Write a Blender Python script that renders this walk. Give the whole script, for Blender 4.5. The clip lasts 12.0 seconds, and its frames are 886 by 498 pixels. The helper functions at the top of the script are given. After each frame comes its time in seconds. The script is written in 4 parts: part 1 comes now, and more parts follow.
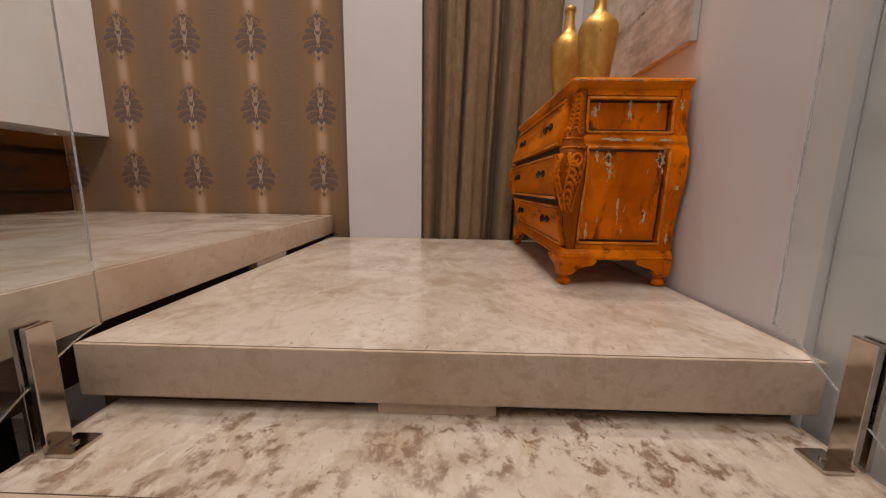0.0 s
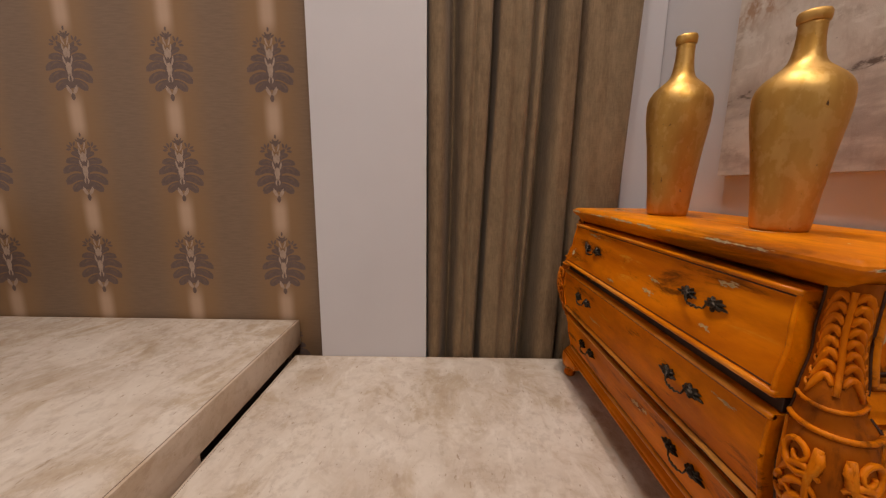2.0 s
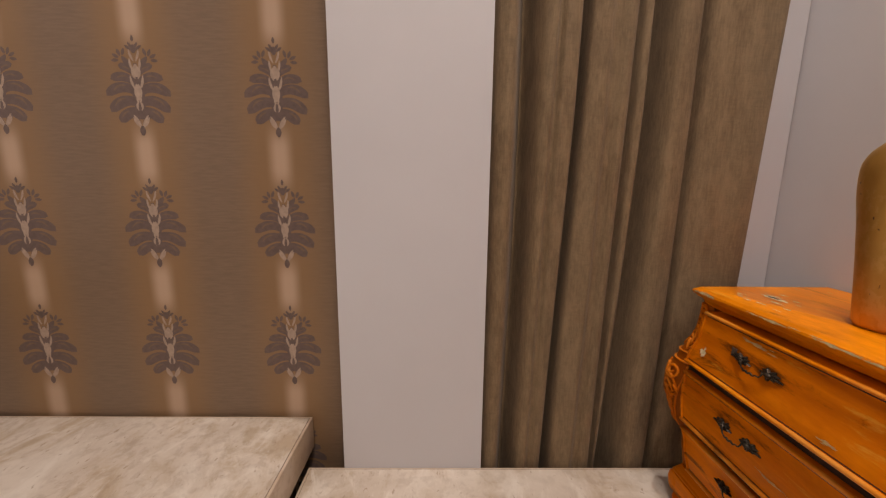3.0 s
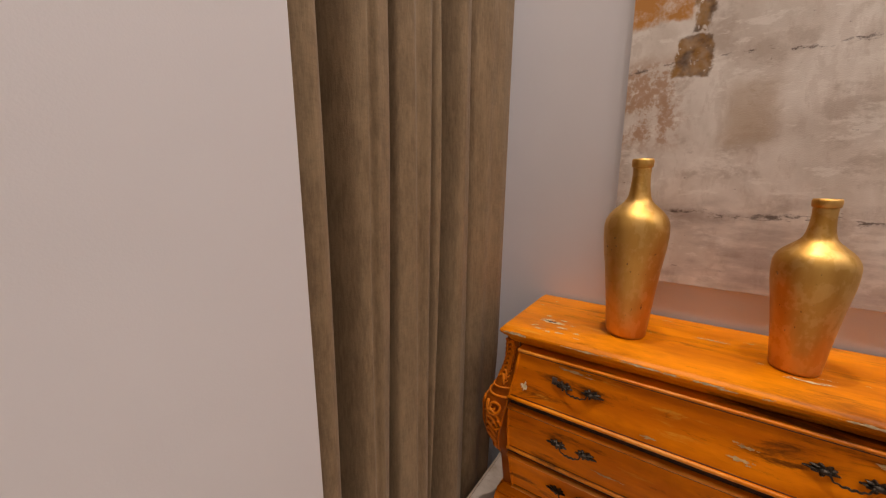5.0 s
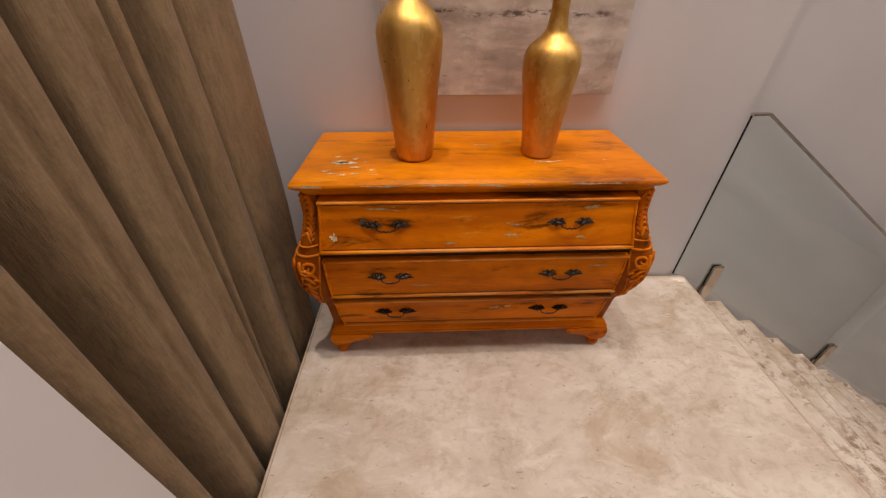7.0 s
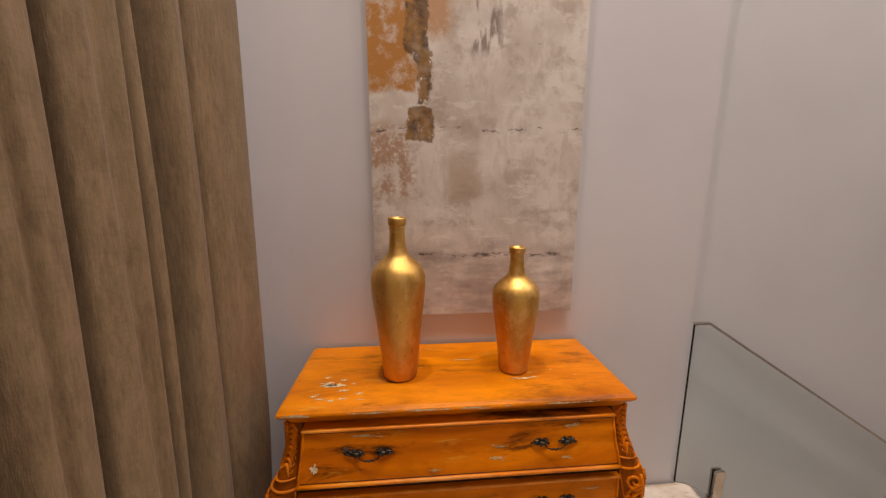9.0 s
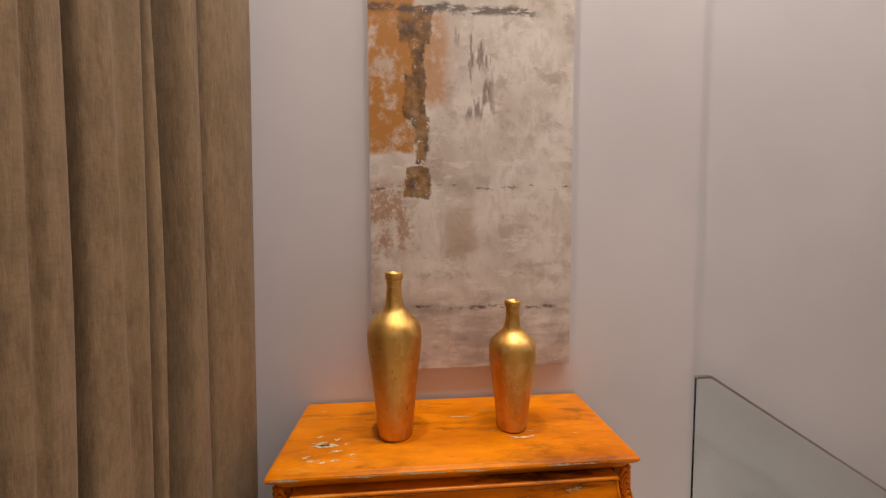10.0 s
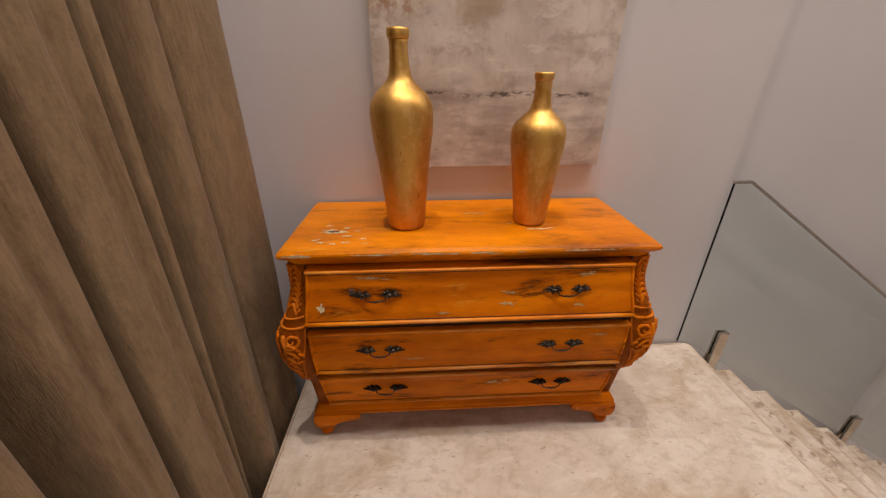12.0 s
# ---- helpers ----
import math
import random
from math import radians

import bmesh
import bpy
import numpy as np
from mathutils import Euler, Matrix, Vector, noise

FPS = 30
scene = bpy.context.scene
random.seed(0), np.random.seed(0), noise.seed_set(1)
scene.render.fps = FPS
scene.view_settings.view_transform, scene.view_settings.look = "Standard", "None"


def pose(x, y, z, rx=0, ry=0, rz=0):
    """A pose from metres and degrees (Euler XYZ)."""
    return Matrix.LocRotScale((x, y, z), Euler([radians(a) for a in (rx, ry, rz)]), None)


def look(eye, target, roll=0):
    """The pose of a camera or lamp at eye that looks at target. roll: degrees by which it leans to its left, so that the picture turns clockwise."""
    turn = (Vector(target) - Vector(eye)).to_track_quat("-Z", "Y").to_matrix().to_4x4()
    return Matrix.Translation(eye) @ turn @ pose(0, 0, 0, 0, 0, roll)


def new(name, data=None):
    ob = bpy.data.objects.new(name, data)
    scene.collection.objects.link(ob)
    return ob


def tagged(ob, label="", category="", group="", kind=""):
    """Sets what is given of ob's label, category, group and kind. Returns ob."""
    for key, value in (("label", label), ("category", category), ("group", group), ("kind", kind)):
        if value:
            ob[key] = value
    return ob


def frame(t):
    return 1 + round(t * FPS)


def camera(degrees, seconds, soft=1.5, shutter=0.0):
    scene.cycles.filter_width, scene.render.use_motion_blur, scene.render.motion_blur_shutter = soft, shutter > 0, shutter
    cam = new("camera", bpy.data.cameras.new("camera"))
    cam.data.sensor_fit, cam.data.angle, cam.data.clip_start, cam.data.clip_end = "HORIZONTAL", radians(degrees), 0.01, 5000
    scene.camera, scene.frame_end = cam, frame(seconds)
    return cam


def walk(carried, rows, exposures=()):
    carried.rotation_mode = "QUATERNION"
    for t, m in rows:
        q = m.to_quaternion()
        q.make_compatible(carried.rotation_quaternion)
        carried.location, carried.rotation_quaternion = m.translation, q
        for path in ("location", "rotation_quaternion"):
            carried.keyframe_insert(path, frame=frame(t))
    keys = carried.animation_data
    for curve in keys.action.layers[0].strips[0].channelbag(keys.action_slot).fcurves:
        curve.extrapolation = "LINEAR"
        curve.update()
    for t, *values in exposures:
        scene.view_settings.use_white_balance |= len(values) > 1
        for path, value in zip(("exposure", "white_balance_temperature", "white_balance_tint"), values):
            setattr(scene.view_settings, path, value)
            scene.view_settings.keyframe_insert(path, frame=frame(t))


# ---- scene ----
cam = camera(101.5, 12.0, soft=1.25)
PATH = [
    (0, (-0.942, -2.977, 0.412), (-0.993, -1.007, 0.071), 0.8),
    (0.5, (-0.953, -2.727, 0.538), (-0.98, -0.758, 0.188), 0.6),
    (1, (-0.989, -2.472, 0.698), (-1.02, -0.502, 0.353), 0.6),
    (1.5, (-0.996, -2.23, 0.821), (-1.02, -0.26, 0.475), 0.6),
    (2, (-1.092, -1.985, 0.943), (-1.104, -0.017, 0.591), 0.6),
    (2.5, (-1.208, -1.767, 1.159), (-1.217, 0.202, 0.807), 0.6),
    (2.7, (-1.272, -1.653, 1.165), (-1.278, 0.317, 0.82), 0.6),
    (4.3, (-1.672, -0.904, 1.333), (-0.88, 0.902, 1.002), -0.1),
    (4.5, (-1.644, -0.899, 1.367), (-0.617, 0.788, 1.048), -0.4),
    (5, (-1.652, -0.798, 1.387), (-0.041, 0.321, 0.998), 0.1),
    (5.5, (-1.675, -0.767, 1.399), (0.168, -0.311, 0.77), 0.2),
    (6, (-1.561, -0.754, 1.359), (0.229, -0.683, 0.47), 0.0),
    (6.5, (-1.507, -0.714, 1.317), (0.118, -0.745, 0.152), 0.1),
    (6.7, (-1.512, -0.705, 1.324), (0.065, -0.759, 0.096), 0.1),
    (8.3, (-1.584, -0.674, 1.539), (0.309, -0.822, 0.912), 0.1),
    (8.5, (-1.583, -0.671, 1.548), (0.34, -0.83, 1.022), -0.1),
    (9, (-1.573, -0.698, 1.566), (0.388, -0.861, 1.208), -0.1),
    (9.5, (-1.586, -0.709, 1.588), (0.398, -0.872, 1.402), -0.1),
    (10, (-1.601, -0.71, 1.603), (0.389, -0.877, 1.492), -0.2),
    (10.5, (-1.59, -0.698, 1.582), (0.4, -0.862, 1.475), -0.1),
    (11, (-1.561, -0.697, 1.514), (0.426, -0.848, 1.335), -0.2),
    (11.5, (-1.525, -0.719, 1.432), (0.405, -0.843, 0.923), -0.2),
    (12, (-1.489, -0.71, 1.341), (0.3, -0.799, 0.45), -0.1),
]
walk(cam, [(t, look(eye, target, roll)) for t, eye, target, roll in PATH], [(0, -0.12), (1.5, -0.20), (2.7, -0.08), (4.3, 0.0), (12, 0.0)])

# ---- world and lights ----
world = bpy.data.worlds.new("world")
scene.world = world
world.use_nodes = True
world.node_tree.nodes["Background"].inputs[0].default_value = (0.9, 0.93, 1.0, 1)
world.node_tree.nodes["Background"].inputs[1].default_value = 0.02

CEIL = 5.4
LOW = -1.8
WARM = (1.0, 0.876, 0.797)
DOWNLIGHTS = [(-0.70, -0.46, 49), (-1.15, -1.45, 33), (-1.3, -3.0, 14), (-1.0, -2.5, 15),
              (-0.9, -4.6, 29), (-0.7, -3.5, 12), (-0.4, -5.6, 28)]

# ---- materials ----


class Nodes:
    """Short hand for building one node material."""

    def __init__(self, name):
        self.mat = bpy.data.materials.new(name)
        self.mat.use_nodes = True
        self.tree = self.mat.node_tree
        self.bsdf = self.tree.nodes["Principled BSDF"]
        self.coord = self.node("ShaderNodeNewGeometry").outputs["Position"]

    def node(self, kind, **props):
        n = self.tree.nodes.new(kind)
        for key, value in props.items():
            setattr(n, key, value)
        return n

    def put(self, socket, value):
        if isinstance(value, bpy.types.NodeSocket):
            self.tree.links.new(value, socket)
        elif isinstance(value, tuple) and len(value) == 3 and socket.type == "RGBA":
            socket.default_value = (*value, 1)
        else:
            socket.default_value = value

    def mapped(self, scale=(1, 1, 1), move=(0, 0, 0), source=None):
        n = self.node("ShaderNodeMapping")
        self.put(n.inputs["Vector"], source or self.coord)
        n.inputs["Scale"].default_value = scale
        n.inputs["Location"].default_value = move
        return n.outputs[0]

    def noise(self, scale, detail=4, rough=0.55, vector=None, distort=0.0):
        n = self.node("ShaderNodeTexNoise")
        self.put(n.inputs["Vector"], vector or self.coord)
        n.inputs["Scale"].default_value = scale
        n.inputs["Detail"].default_value = detail
        n.inputs["Roughness"].default_value = rough
        n.inputs["Distortion"].default_value = distort
        return n.outputs["Fac"]

    def ramp(self, fac, lo, hi, a=0.0, b=1.0):
        n = self.node("ShaderNodeMapRange", interpolation_type="SMOOTHSTEP")
        self.put(n.inputs[0], fac)
        for k, v in zip((1, 2, 3, 4), (lo, hi, a, b)):
            n.inputs[k].default_value = v
        return n.outputs[0]

    def maths(self, op, a, b=0.0):
        n = self.node("ShaderNodeMath", operation=op)
        self.put(n.inputs[0], a)
        self.put(n.inputs[1], b)
        return n.outputs[0]

    def mix(self, fac, a, b):
        n = self.node("ShaderNodeMix", data_type="RGBA")
        self.put(n.inputs[0], fac)
        self.put(n.inputs[6], a)
        self.put(n.inputs[7], b)
        return n.outputs[2]

    def axis(self, which, source=None):
        n = self.node("ShaderNodeSeparateXYZ")
        self.put(n.inputs[0], source or self.coord)
        return n.outputs[which]

    def bump(self, height, strength=0.3, distance=0.01):
        n = self.node("ShaderNodeBump")
        n.inputs["Strength"].default_value = strength
        n.inputs["Distance"].default_value = distance
        self.put(n.inputs["Height"], height)
        self.put(self.bsdf.inputs["Normal"], n.outputs[0])

    def done(self, color=None, rough=None, metal=None, **more):
        if color is not None:
            self.put(self.bsdf.inputs["Base Color"], color)
        if rough is not None:
            self.put(self.bsdf.inputs["Roughness"], rough)
        if metal is not None:
            self.put(self.bsdf.inputs["Metallic"], metal)
        for key, value in more.items():
            self.put(self.bsdf.inputs[key.replace("_", " ")], value)
        return self.mat


def wall_paint(name, color):
    n = Nodes(name)
    cloud = n.noise(1.1, 3)
    fine = n.noise(260, 2)
    dark = tuple(c * 0.93 for c in color)
    n.bump(n.maths("ADD", fine, n.noise(30, 3)), 0.08, 0.002)
    return n.done(n.mix(n.ramp(cloud, 0.3, 0.7), dark, color), n.ramp(fine, 0.2, 0.8, 0.42, 0.55))


def stone(name, veins, polish, warm=0.0):
    """Cream travertine: soft tan clouds, pale drifts, clusters of brown pits and short dark flecks."""
    n = Nodes(name)
    cloud = n.noise(2.3, 5, 0.58, n.mapped((1.0, 1.3, 1.0), (3, 1, 0)), 0.7)
    color = n.mix(n.ramp(cloud, 0.30, 0.70), (0.555, 0.470, 0.385), (0.690, 0.615, 0.530))
    tan = n.noise(3.4, 6, 0.62, n.mapped((1.25, 0.8, 1), (0, 7, 0)), 0.9)
    color = n.mix(n.maths("MULTIPLY", n.ramp(tan, 0.48, 0.68), 0.65), color, (0.43, 0.320, 0.205))
    drift = n.noise(6.5, 6, 0.64, n.mapped((1.5, 0.7, 1), (2, 4, 6)), 0.8)
    color = n.mix(n.maths("MULTIPLY", n.ramp(drift, 0.52, 0.68), 0.40), color, (0.47, 0.37, 0.27))
    color = n.mix(n.maths("MULTIPLY", n.ramp(drift, 0.34, 0.46, 1.0, 0.0), 0.55), color, (0.73, 0.665, 0.585))
    region = n.ramp(n.noise(2.7, 4, 0.6, n.mapped((1, 1, 1), (9, 2, 4)), 0.5), 0.34, 0.54)
    pits = n.ramp(n.noise(24, 6, 0.68, n.mapped((1, 0.8, 1), (1, 0, 2)), 0.25), 0.46, 0.63)
    fleck = n.maths("MULTIPLY", n.maths("MULTIPLY", pits, region), veins)
    color = n.mix(fleck, color, (0.230, 0.145, 0.088))
    pale = n.ramp(n.noise(34, 5, 0.66, n.mapped((1, 0.45, 1), (5, 5, 5)), 0.6), 0.58, 0.74)
    color = n.mix(n.maths("MULTIPLY", pale, 0.5), color, (0.72, 0.66, 0.59))
    grit = n.ramp(n.noise(48, 4, 0.6, n.mapped((1.2, 0.5, 1), (3, 3, 3)), 0.4), 0.635, 0.70)
    color = n.mix(n.maths("MULTIPLY", grit, 0.60), color, (0.30, 0.215, 0.145))
    if warm:
        color = n.mix(warm, color, (0.50, 0.360, 0.240))
    n.bump(n.maths("SUBTRACT", n.noise(120, 3), n.maths("MULTIPLY", n.maths("ADD", fleck, grit), 1.5)), 0.06, 0.002)
    rough = n.maths("ADD", n.ramp(cloud, 0.2, 0.8, polish, polish + 0.1), n.maths("MULTIPLY", fleck, 0.14))
    return n.done(color, rough)


def distressed(name, along, glaze=0.0, shine=0.08, worn=0.0, stains=0.82, red=1.0):
    """Orange paint rubbed through to a white ground and to dark wood, with brown antique glaze."""
    n = Nodes(name)
    scale = {"y": (1.3, 0.26, 1.5), "z": (1.4, 1.4, 0.5)}[along]
    grain = n.mapped(scale)
    base = n.noise(5, 6, 0.65, grain, 0.5)
    color = n.mix(n.ramp(base, 0.3, 0.7), (0.56, 0.142 * red, 0.0005), (0.89, 0.280 * red, 0.0008))
    cloud = n.ramp(n.noise(3.6, 6, 0.66, n.mapped((1, 0.5, 1), (1, 8, 2))), 0.46, 0.66)
    color = n.mix(n.maths("MULTIPLY", cloud, 0.52), color, (0.34, 0.080, 0.0008))
    stain = n.ramp(n.noise(8, 8, 0.70, n.mapped(scale, (2, 5, 1)), 0.4), 0.54, 0.65)
    color = n.mix(n.maths("MULTIPLY", stain, stains), color, (0.105, 0.028, 0.003))
    ochre = n.ramp(n.noise(13, 6, 0.66, n.mapped(scale, (7, 1, 3)), 0.3), 0.62, 0.71)
    color = n.mix(n.maths("MULTIPLY", ochre, 0.5), color, (0.74, 0.36, 0.04))
    if worn:
        rub = n.ramp(n.noise(7, 6, 0.7, n.mapped(scale, (3, 2, 8))), 0.45, 0.62)
        color = n.mix(n.maths("MULTIPLY", rub, worn), color, (0.86, 0.42, 0.09))
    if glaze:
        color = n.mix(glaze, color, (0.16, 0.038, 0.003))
    chip = n.ramp(n.noise(20, 6, 0.70, n.mapped(scale, (4, 9, 6)), 0.6), 0.715, 0.73)
    color = n.mix(n.maths("MULTIPLY", chip, 0.85), color, (0.62, 0.52, 0.40))
    n.bump(n.maths("SUBTRACT", n.noise(60, 4, 0.6, grain), n.maths("MULTIPLY", chip, 2.0)), 0.18, 0.003)
    return n.done(color, n.ramp(base, 0.2, 0.8, 0.40 - 0.5 * shine, 0.52 - 0.5 * shine), Specular_IOR_Level=shine)


def plain(name, color, rough=0.5, metal=0.0, vary=0.12, scale=18.0, bump=0.1):
    n = Nodes(name)
    fac = n.noise(scale, 5)
    dark = tuple(c * (1 - vary * 2) for c in color)
    if bump:
        n.bump(n.noise(scale * 6, 3), bump, 0.003)
    return n.done(n.mix(n.ramp(fac, 0.3, 0.7), dark, color), n.ramp(fac, 0.2, 0.8, rough * 0.8, min(1, rough * 1.2)), metal)


def gold_leaf(name):
    n = Nodes(name)
    streak = n.noise(9, 5, 0.6, n.mapped((1, 1, 0.25)))
    color = n.mix(n.ramp(streak, 0.3, 0.7), (0.52, 0.280, 0.062), (0.69, 0.425, 0.118))
    speck = n.ramp(n.noise(75, 3, 0.5, n.mapped((1, 1, 0.6))), 0.70, 0.735)
    color = n.mix(speck, color, (0.10, 0.045, 0.015))
    flake = n.ramp(n.noise(26, 5, 0.6, n.mapped((1, 1, 0.7), (2, 2, 2))), 0.48, 0.56)
    color = n.mix(n.maths("MULTIPLY", flake, 0.25), color, (0.86, 0.60, 0.26))
    n.bump(n.maths("ADD", n.noise(90, 4), flake), 0.10, 0.002)
    return n.done(color, n.ramp(n.noise(22, 4), 0.3, 0.7, 0.42, 0.56), n.ramp(speck, 0, 1, 1.0, 0.2))


def linen(name):
    n = Nodes(name)
    weave = n.noise(420, 2, 0.5, n.mapped((1, 1, 0.12)))
    slub = n.noise(150, 4, 0.7, n.mapped((1, 1, 0.13)))
    cloud = n.noise(3, 4, 0.5, n.mapped((1, 1, 0.4)))
    color = n.mix(n.ramp(slub, 0.2, 0.8), (0.148, 0.094, 0.047), (0.272, 0.182, 0.096))
    color = n.mix(n.maths("MULTIPLY", n.ramp(cloud, 0.4, 0.7), 0.3), color, (0.275, 0.205, 0.12))
    cross = n.noise(170, 3, 0.6, n.mapped((0.08, 1, 1)))
    color = n.mix(n.maths("MULTIPLY", n.ramp(cross, 0.45, 0.65), 0.22), color, (0.115, 0.078, 0.040))
    nap = n.noise(20, 5, 0.65, n.mapped((1, 1, 0.40), (4, 4, 4)))
    color = n.mix(n.maths("MULTIPLY", n.ramp(nap, 0.42, 0.66), 0.38), color, (0.34, 0.235, 0.13))
    n.bump(n.maths("ADD", n.maths("ADD", weave, slub), cross), 0.4, 0.002)
    return n.done(color, 0.85, Sheen_Weight=0.06, Sheen_Roughness=0.5)


def wallpaper(name, x0, z0, pitch):
    """Brown silk paper with amber bands and pale bars between the printed motifs."""
    n = Nodes(name)

    def wave(value, offset):
        w = n.maths("DIVIDE", n.maths("SUBTRACT", value, offset), pitch)
        f = n.maths("ABSOLUTE", n.maths("SUBTRACT", n.maths("FRACT", n.maths("ADD", w, 100.5)), 0.5))
        return n.maths("MULTIPLY", f, pitch)

    dx = wave(n.axis(0), x0)
    dz = wave(n.axis(2), z0 - 0.08)
    silk = n.noise(120, 3, 0.6, n.mapped((0.12, 1, 1)))
    color = n.mix(n.ramp(silk, 0.3, 0.7), (0.212, 0.140, 0.089), (0.252, 0.168, 0.108))
    amber = n.ramp(dx, 0.05, 0.215, 1.0, 0.0)
    color = n.mix(n.maths("MULTIPLY", amber, 0.85), color, (0.312, 0.180, 0.082))
    bar = n.maths("MULTIPLY", n.ramp(dx, 0.008, 0.062, 1.0, 0.0), n.ramp(dz, 0.03, 0.16, 1.0, 0.0))
    color = n.mix(n.maths("MULTIPLY", bar, 0.9), color, (0.58, 0.41, 0.29))
    n.bump(silk, 0.12, 0.001)
    return n.done(color, n.ramp(silk, 0.2, 0.8, 0.38, 0.5))


def glass_pane(name):
    n = Nodes(name)
    n.done((0.91, 0.95, 0.94), 0.0, 0.0, Transmission_Weight=1.0, IOR=1.45)
    return n.mat


def canvas(name):
    """Abstract painting: plaster whites, an ochre field, taupe smears and dark drawn lines."""
    n = Nodes(name)
    warped = n.node("ShaderNodeVectorMath", operation="ADD")
    w = n.node("ShaderNodeTexNoise")
    n.put(w.inputs["Vector"], n.coord)
    w.inputs["Scale"].default_value = 9.0
    w.inputs["Detail"].default_value = 7.0
    w.inputs["Roughness"].default_value = 0.68
    shift = n.node("ShaderNodeVectorMath", operation="MULTIPLY_ADD")
    n.put(shift.inputs[0], w.outputs["Color"])
    shift.inputs[1].default_value = (0.09, 0.09, 0.09)
    shift.inputs[2].default_value = (-0.045, -0.045, -0.045)
    n.put(warped.inputs[0], n.coord)
    n.put(warped.inputs[1], shift.outputs[0])
    wy, wz = n.axis(1, warped.outputs[0]), n.axis(2, warped.outputs[0])

    def patch(y0, y1, z0, z1, soft=0.02):
        a = n.maths("MULTIPLY", n.ramp(wy, y0 - soft, y0 + soft), n.ramp(wy, y1 - soft, y1 + soft, 1.0, 0.0))
        b = n.maths("MULTIPLY", n.ramp(wz, z0 - soft, z0 + soft), n.ramp(wz, z1 - soft, z1 + soft, 1.0, 0.0))
        return n.maths("MULTIPLY", a, b)

    cloud = n.noise(5, 6, 0.6, n.mapped((1, 1, 0.8)), 0.3)
    color = n.mix(n.ramp(cloud, 0.3, 0.7), (0.57, 0.495, 0.42), (0.77, 0.71, 0.64))
    smear = n.ramp(n.noise(7, 6, 0.65, n.mapped((1, 1, 1.3), (0, 3, 1)), 0.2), 0.52, 0.66)
    color = n.mix(n.maths("MULTIPLY", smear, 0.50), color, (0.36, 0.275, 0.205))
    brush = n.ramp(n.noise(11, 7, 0.7, n.mapped((1, 1.6, 0.7), (2, 6, 1)), 0.15), 0.52, 0.60)
    color = n.mix(n.maths("MULTIPLY", brush, 0.24), color, (0.42, 0.32, 0.25))
    scrape = n.ramp(n.noise(9, 7, 0.72, n.mapped((1, 0.7, 1.8), (5, 1, 7)), 0.15), 0.54, 0.62)
    color = n.mix(n.maths("MULTIPLY", scrape, 0.5), color, (0.82, 0.77, 0.70))
    scratch = n.ramp(n.noise(30, 6, 0.72, n.mapped((1, 0.5, 1.6), (8, 2, 3))), 0.67, 0.70)
    color = n.mix(n.maths("MULTIPLY", scratch, 0.75), color, (0.16, 0.11, 0.085))
    low = patch(-1.6, -0.4, 0.9, 1.30, 0.05)
    color = n.mix(n.maths("MULTIPLY", n.maths("MULTIPLY", low, n.ramp(n.noise(6, 5, 0.6, n.mapped((1, 0.6, 2))), 0.4, 0.65)), 0.6), color, (0.27, 0.205, 0.175))
    ochre = n.maths("MAXIMUM", patch(-0.72, -0.4, 1.93, 2.62, 0.012), n.maths("MULTIPLY", patch(-0.86, -0.70, 2.12, 2.50, 0.03), 0.75))
    color = n.mix(n.maths("MULTIPLY", ochre, n.ramp(n.noise(13, 7, 0.68), 0.36, 0.54, 0.35, 1.0)), color, (0.47, 0.200, 0.030))
    rust = n.maths("MULTIPLY", patch(-0.72, -0.4, 1.50, 1.80, 0.04), n.ramp(n.noise(17, 7, 0.72), 0.44, 0.58))
    color = n.mix(n.maths("MULTIPLY", rust, 0.75), color, (0.36, 0.17, 0.06))
    tan = patch(-0.98, -0.84, 1.50, 1.70, 0.03)
    color = n.mix(n.maths("MULTIPLY", tan, 0.55), color, (0.40, 0.28, 0.17))
    drip = n.maths("MULTIPLY", patch(-1.06, -0.90, 2.08, 2.45, 0.03), n.ramp(n.noise(22, 5, 0.6, n.mapped((1, 1, 0.22))), 0.5, 0.6))
    color = n.mix(n.maths("MULTIPLY", drip, 0.8), color, (0.19, 0.12, 0.085))
    torn = n.noise(34, 5, 0.7, n.mapped((1, 1, 0.8), (3, 1, 2)))
    leaf = None
    for y0, y1, z0, z1 in ((-0.795, -0.660, 2.385, 2.535), (-0.775, -0.705, 2.240, 2.390), (-0.768, -0.680, 2.070, 2.245), (-0.780, -0.715, 1.975, 2.085),
                           (-0.775, -0.730, 1.880, 1.980), (-0.790, -0.680, 1.735, 1.870)):
        piece = patch(y0, y1, z0, z1, 0.006)
        leaf = piece if leaf is None else n.maths("MAXIMUM", leaf, piece)
    leaf = n.maths("MULTIPLY", leaf, n.ramp(torn, 0.36, 0.40))
    color = n.mix(n.maths("MULTIPLY", leaf, n.ramp(n.noise(30, 4), 0.3, 0.7, 0.8, 1.0)), color, n.mix(n.ramp(n.noise(18, 4), 0.35, 0.65), (0.080, 0.036, 0.007), (0.29, 0.138, 0.020)))
    for z, y0, y1, thick, breaks in ((2.525, -1.22, -0.5, 0.017, 0.42), (1.785, -1.5, -0.5, 0.005, 0.5), (1.255, -1.32, -0.5, 0.009, 0.48)):
        line = n.maths("MULTIPLY", n.ramp(n.maths("ABSOLUTE", n.maths("SUBTRACT", wz, z)), thick * 0.4, thick * 1.6, 1.0, 0.0),
                       n.ramp(n.noise(15, 5, 0.7, n.mapped((1, 1, 3), (z, 0, 0))), breaks, breaks + 0.1))
